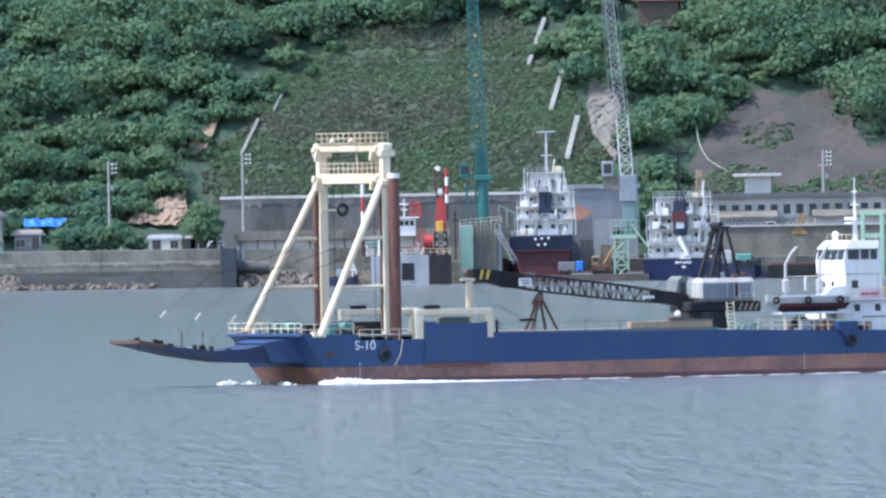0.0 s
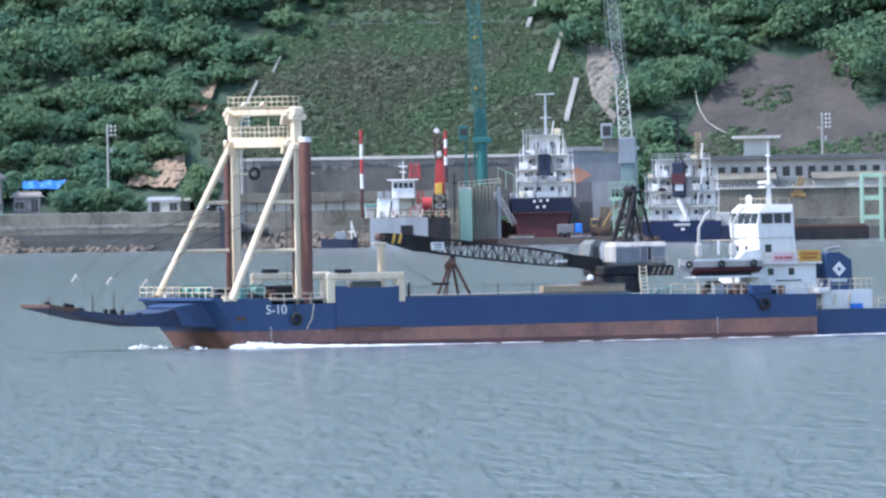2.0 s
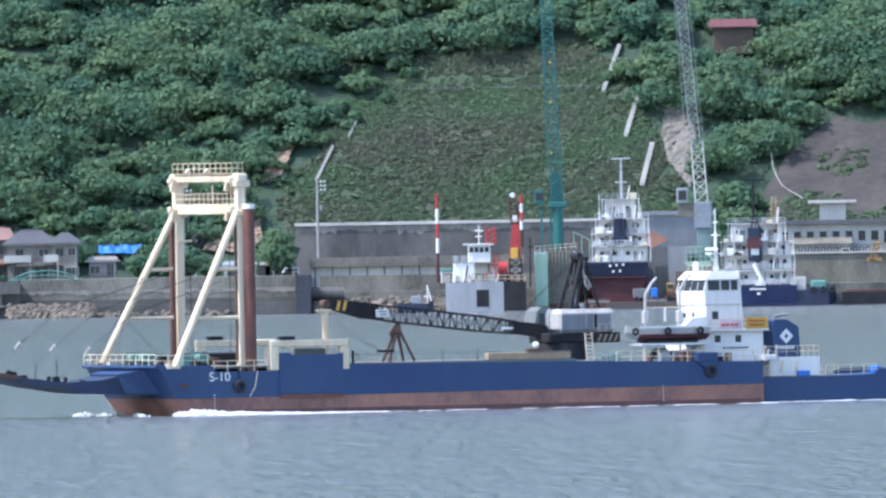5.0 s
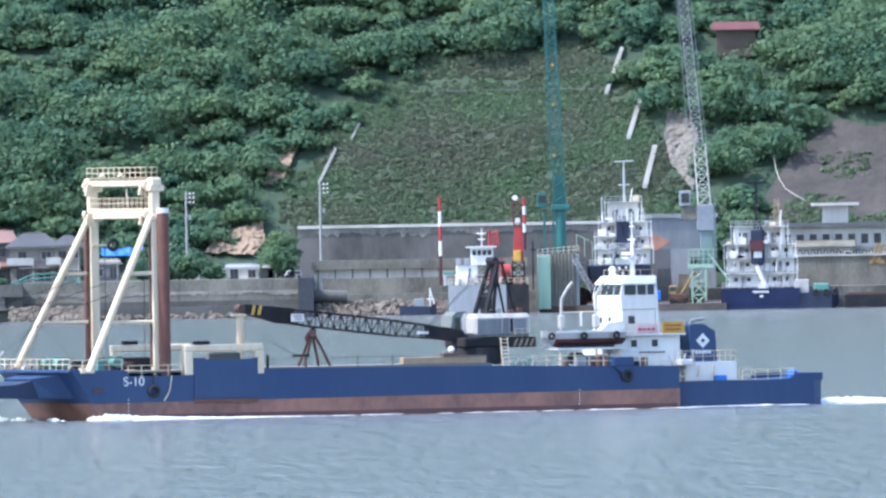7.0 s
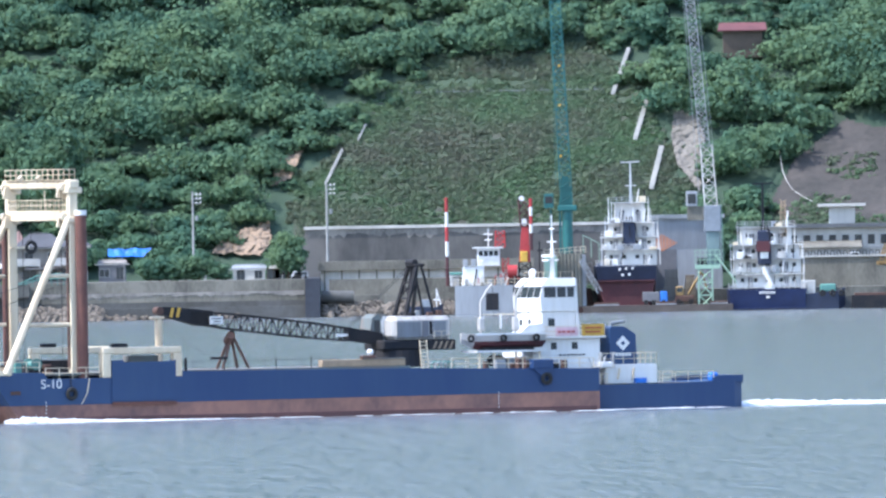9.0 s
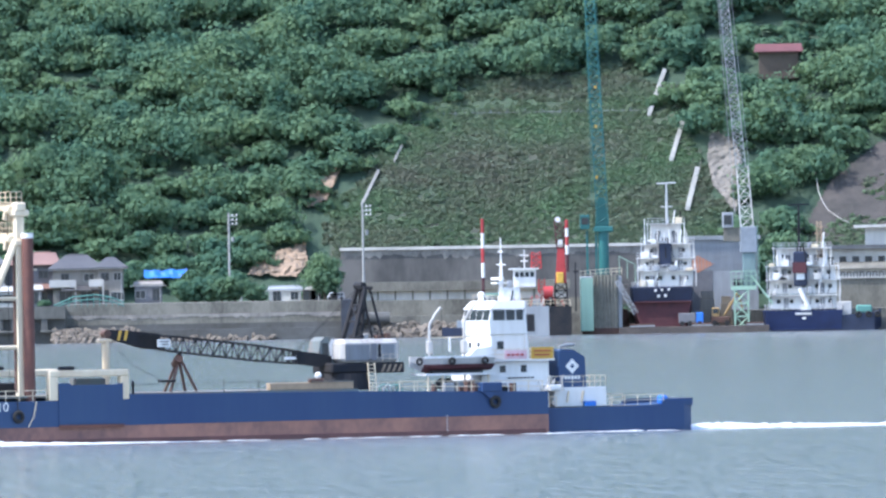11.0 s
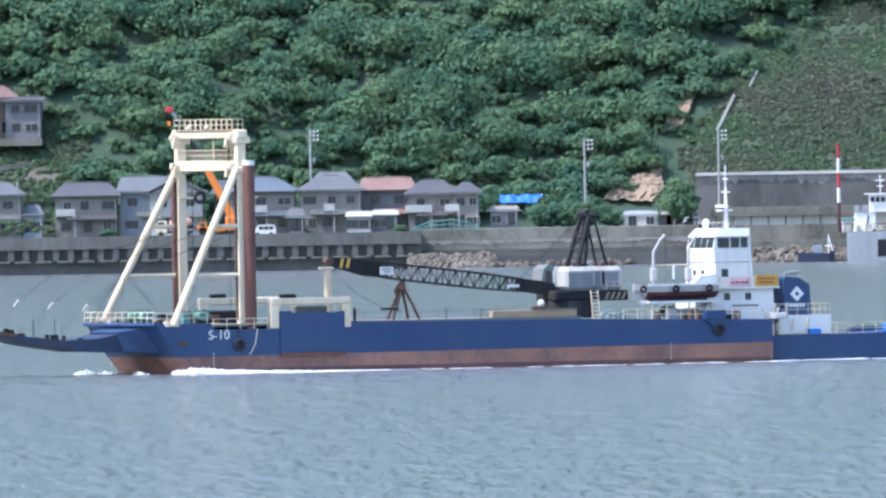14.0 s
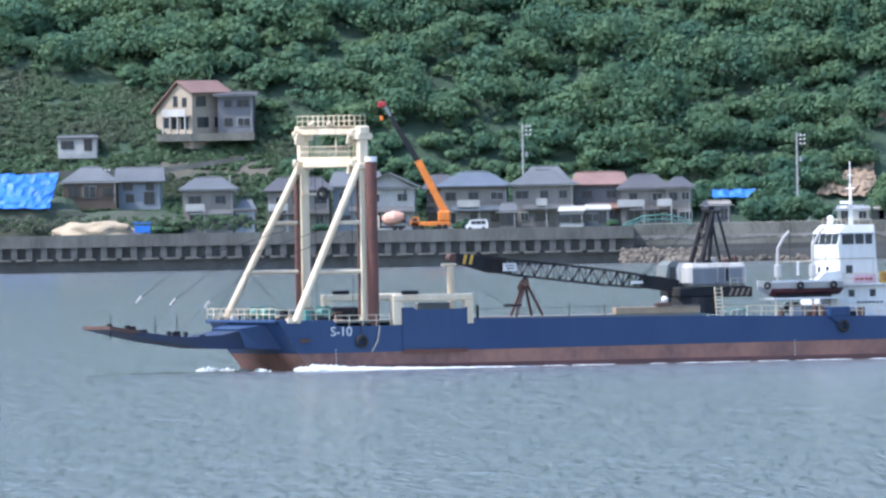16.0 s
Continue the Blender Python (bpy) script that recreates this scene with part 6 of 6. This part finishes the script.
def car(x, label, length, height, paint, name="van"):
    v = thing(name, label, name, pose(x, 3600, 6.6 if x > -67 else LAND - 0.15), "parked cars")
    L, h = length / 2, height
    part("body", prism([(-L, 0.3), (L, 0.3), (L, h * 0.55), (L * 0.92, h * 0.9), (L * 0.8, h), (-L * 0.55, h), (-L * 0.85, h * 0.55), (-L, h * 0.5)], -0.8, 0.8), paint, v)
    for a, b in ((-0.5, -0.1), (-0.05, 0.35), (0.4, 0.78)):
        part("side_window", box(L * a, L * b, -0.83, -0.8, h * 0.56, h * 0.88), M_GLASS, v)
    for k in (-0.6, 0.6):
        part("wheel", tube((L * k, -0.85, 0.32), (L * k, -0.55, 0.32), 0.32, 12), M_RUBBER, v)
    part("headlight", box(-L - 0.02, -L + 0.05, -0.7, -0.4, h * 0.35, h * 0.45), M_GLASS, v)


car(-94.9, "white minivan parked on the quay road", 4.0, 1.9, M_WHITE)
car(-19.7, "small white car parked on the quay", 1.9, 1.4, M_WHITE, "car")
car(-18.9, "grey car parked beside the container", 2.6, 1.4, M_GREY, "car")

tk = thing("truck_crane", "orange truck crane with raised telescopic boom", "truck crane", pose(-103.1, 3604, LAND))
part("carrier", box(-3.6, 3.4, -1.2, 1.2, 0.7, 1.5, bev=0.1), M_ORANGE, tk)
part("crane_cab", box(1.2, 3.4, -1.2, 1.2, 1.5, 3.4, bev=0.25), M_ORANGE, tk)
part("driver_cab", prism([(-3.8, 0.8), (-2.2, 0.8), (-2.2, 2.4), (-3.2, 2.4), (-3.8, 1.7)], -1.2, 1.2), M_ORANGE, tk)
part("driver_window", box(-3.3, -2.5, -1.24, -1.2, 1.6, 2.2), M_GLASS, tk)
part("lower_boom", prism([(2.2, 2.2), (3.4, 2.6), (-1.6, 12.6), (-2.8, 12.2)], -0.4, 0.4), M_ORANGE, tk, "orange lower boom section")
part("upper_boom", prism([(-2.7, 12.0), (-1.7, 12.4), (-6.6, 20.6), (-7.3, 20.2)], -0.3, 0.3), M_BLACK, tk, "dark inner boom section")
part("boom_tip", bars([((-6.9, 0, 20.3), (-8.0, 0, 22.2))], 0.28, 6), M_GALV, tk)
part("head", box(-9.2, -7.7, -0.4, 0.4, 21.9, 23.0, bev=0.2), M_REDP, tk, "red boom head")
part("hook", box(-8.8, -8.2, -0.3, 0.3, 19.6, 20.4, bev=0.1), M_ORANGE, tk)
part("hoist_rope", tube((-8.5, 0, 20.3), (-8.5, 0, 22.0), 0.05, 4), M_BLACK, tk)
for x in (-2.9, -1.8, 1.4, 2.5):
    part("wheel", tube((x, -1.25, 0.5), (x, -0.8, 0.5), 0.5, 14), M_RUBBER, tk)
mx = thing("mixer_truck", "concrete mixer truck with a salmon drum", "mixer truck", pose(-109.9, 3603, LAND))
dm = loft([[(x, r * math.cos(a), 2.0 + (x + 2) * 0.12 + r * math.sin(a)) for a in [k * math.pi / 6 for k in range(12)]] for x, r in ((-1.9, 0.5), (-1.2, 1.1), (0.2, 1.3), (1.4, 0.9), (2.0, 0.5))])
part("drum", dm, M_SALM, mx)
part("chassis", box(-4.2, 2.2, -1, 1, 0.5, 0.9), M_BLACK, mx)
part("cab", prism([(-4.4, 0.6), (-2.4, 0.6), (-2.4, 2.8), (-4.0, 2.8), (-4.4, 1.8)], -1.1, 1.1), M_CREAM, mx)
part("cab_window", box(-4.0, -2.8, -1.14, -1.1, 1.8, 2.5), M_GLASS, mx)
part("chute", tube((2.0, 0, 2.4), (3.0, 0, 1.0), 0.3, 8), M_WALLD, mx)
for x in (-3.4, 0.4, 1.4):
    part("wheel", tube((x, -1.1, 0.45), (x, -0.7, 0.45), 0.45, 12), M_RUBBER, mx)


def heap(name, x, y, z, w, d, h, material, label, seed=1):
    bm = bmesh.new()
    bmesh.ops.create_icosphere(bm, subdivisions=4, radius=1)
    for v in bm.verts:
        k = 1 + 0.25 * noise.noise(v.co * 2.2 + Vector((seed, 0, 0)))
        v.co = Vector((v.co.x * w * k, v.co.y * d * k, max(-0.02, min(v.co.z, 0.8)) * h * k * 1.2))
    return solid(name, bm, material, label, name.split("_")[-1], at=pose(x, y, z))


heap("sand_heap", -162.8, 3606, LAND, 7.4, 4, 2.4, mat("sand", (0.40, 0.32, 0.215), 0.95, scale=0.8, col2=(0.30, 0.24, 0.165), bump=0.1, bscale=1.5), "heap of pale sand behind the quay")
bl = thing("blue_compressor", "small light blue machine standing beside the sand heap", "machine", pose(-154.4, 3603, LAND))
part("casing", box(-1.4, 1.4, -0.8, 0.8, 0.4, 1.7, bev=0.1), M_TARP, bl)
part("roof", box(-1.6, 1.6, -0.9, 0.9, 2.1, 2.3), M_TARP, bl)
for x in (-1.3, 0, 1.3):
    part("canopy_post", tube((x, -0.7, 0), (x, -0.7, 2.1), 0.12, 5), M_TARP, bl)
rl = thing("blue_handrail", "pale blue arched steel handrail on the seawall", "handrail", pose(-63.1, 3599, 6.5))
part("arch_rail", path([(-6, 0, 0), (-2.5, 0, 1.5), (1.5, 0, 1.8), (4.5, 0, 1.2), (6.4, 0, 0.3)], 0.12, 6), M_NET, rl)
part("arch_rail", path([(-6, 0, -0.3), (-2.5, 0, 0.8), (1.5, 0, 1.0), (4.5, 0, 0.5), (6.4, 0, -0.2)], 0.1, 6), M_NET, rl)
for i in range(10):
    x = -4.5 + i * 1.1
    part("baluster", tube((x, 0, -0.3), (x, 0, 1.5 - abs(x - 1) * 0.12), 0.07, 5), M_NET, rl)


def sheet(name, x0, z0, x1, z1, label, y=None, lean=6.0):
    """A rumpled tarpaulin on a bank."""
    bm = bmesh.new()
    nx, nz = 26, 14
    g = {}
    for i in range(nx + 1):
        for j in range(nz + 1):
            u, v = i / nx, j / nz
            x = x0 + (x1 - x0) * u + (1 - v) * (-1.5 if u > 0.5 else 0)
            z = z0 + (z1 - z0) * v
            g[i, j] = bm.verts.new((x, y + lean * v + 0.5 * noise.noise(Vector((x * 0.8, z * 1.3, 2))), z + 0.35 * noise.noise(Vector((x * 0.9, z, 5)))))
    for i in range(nx):
        for j in range(nz):
            bm.faces.new((g[i, j], g[i + 1, j], g[i + 1, j + 1], g[i, j + 1]))
    ext = bmesh.ops.extrude_face_region(bm, geom=list(bm.faces))
    bmesh.ops.translate(bm, vec=(0, 0.15, -0.1), verts=[e for e in ext["geom"] if isinstance(e, bmesh.types.BMVert)])
    return solid(name, bm, M_TARP, label, "tarpaulin")


sheet("blue_tarpaulin", -185.0, 11.24, -170.1, 17.38, "large bright blue tarpaulin over a bank", 3618)
sheet("blue_tarpaulin", -53.6, 11.05, -45.8, 12.41, "small blue tarpaulin over a bank behind the seawall", 3634, 2.0)
heap("bank_earth", -180.1, 3626, LAND, 17, 9, 6.5, M_GRASS, "grassy bank under the tarpaulin and farmhouse", 3)
heap("farm_bank", -162.1, 3630, LAND - 0.4, 18, 14, 4.4, M_GRASS, "grassy bank under the old farmhouse", 5)

# rubble and rocks along the waterline
def rubble(name, x0, x1, y, h, n, seed, label):
    rr = random.Random(seed)
    bm = bmesh.new()
    for i in range(n):
        f = rr.random()
        s = rr.uniform(0.25, 0.8)
        z = h * f
        m = Matrix.Translation((rr.uniform(x0, x1), y + f * 5 + rr.uniform(-0.5, 0.5), z - 0.2)) @ Euler((rr.random() * 6, rr.random() * 6, 0)).to_matrix().to_4x4() @ Matrix.Diagonal((s * rr.uniform(0.8, 1.6), s, s * 0.8, 1))
        bmesh.ops.create_icosphere(bm, subdivisions=1, radius=1, matrix=m)
    return solid(name, bm, M_ROCK, label, "rocks", kind="stuff")


rubble("shore_rocks", -69, -54, 3588, 2.2, 420, 1, "pale rubble rocks at the foot of the seawall")
rubble("shore_rocks", -66, -30, 3592, 1.2, 260, 3, "low rubble along the seawall foot")
rubble("yard_rocks", -15, 14, 3592, 2.4, 460, 2, "brown rubble rocks along the yard shore")

# single trees near the shore
def leafy(name, rows, seed, label):
    t = leaf_cloud(name, rows, 55, 0.34, M_LEAF, label, seed, clumps=14)
    t["kind"], t["category"] = "", "tree"
    return t


for i, (x, z0, r) in enumerate(((-46.0, 6.0, 2.6), (-42.0, 6.0, 3.2), (-37.2, 6.0, 3.0), (-34.0, 6.0, 2.2), (-21.3, 6.2, 3.8), (-44.2, 6.0, 2.7), (-39.6, 6.0, 2.8))):
    t = leafy("shore_tree", [(x, 3616, z0 + r * 1.0, r), (x + 0.8, 3616.6, z0 + r * 0.5, r * 0.8)] + ([(x, 3617, z0 + 6.6, 3.2), (x - 1.4, 3616.5, z0 + 4.4, 3.0)] if i == 4 else []), 20 + i, "round green broadleaf tree behind the seawall")
    part("trunk", tube((x, 3616, z0 - 0.2), (x + 0.2, 3616, z0 + r), 0.25, 7, r2=0.12), M_TRUNK, t)
for i, (x, w) in enumerate(((-123.1, 1.6), (-97.1, 2.4), (-151.6, 2.2), (-102.1, 1.4), (-71.1, 1.2))):
    t = leafy("garden_shrub", [(x, 3609, LAND + 0.7, w * 0.6), (x + w * 0.5, 3609, LAND + 0.6, w * 0.5), (x - w * 0.5, 3609.5, LAND + 0.5, w * 0.5)], 40 + i, "dense green garden shrub beside the road")
    t["category"] = "shrub"
road_hedge = leaf_cloud("bank_grass", [(-190 + i * 0.9, 3611 + (i % 5), LAND + 1.0 + (i % 3) * 0.8, 1.3) for i in range(62)], 26, 0.22, M_BUSH, "rough grass and weeds on the bank", 61, clumps=6)


def motions():
    times = [0.0, 4.0, 8.0, 12.0, 16.0]
    for ob, offset in MOVING:
        walk(ob, [(t, hull_at(t) @ offset) for t in times])


motions()
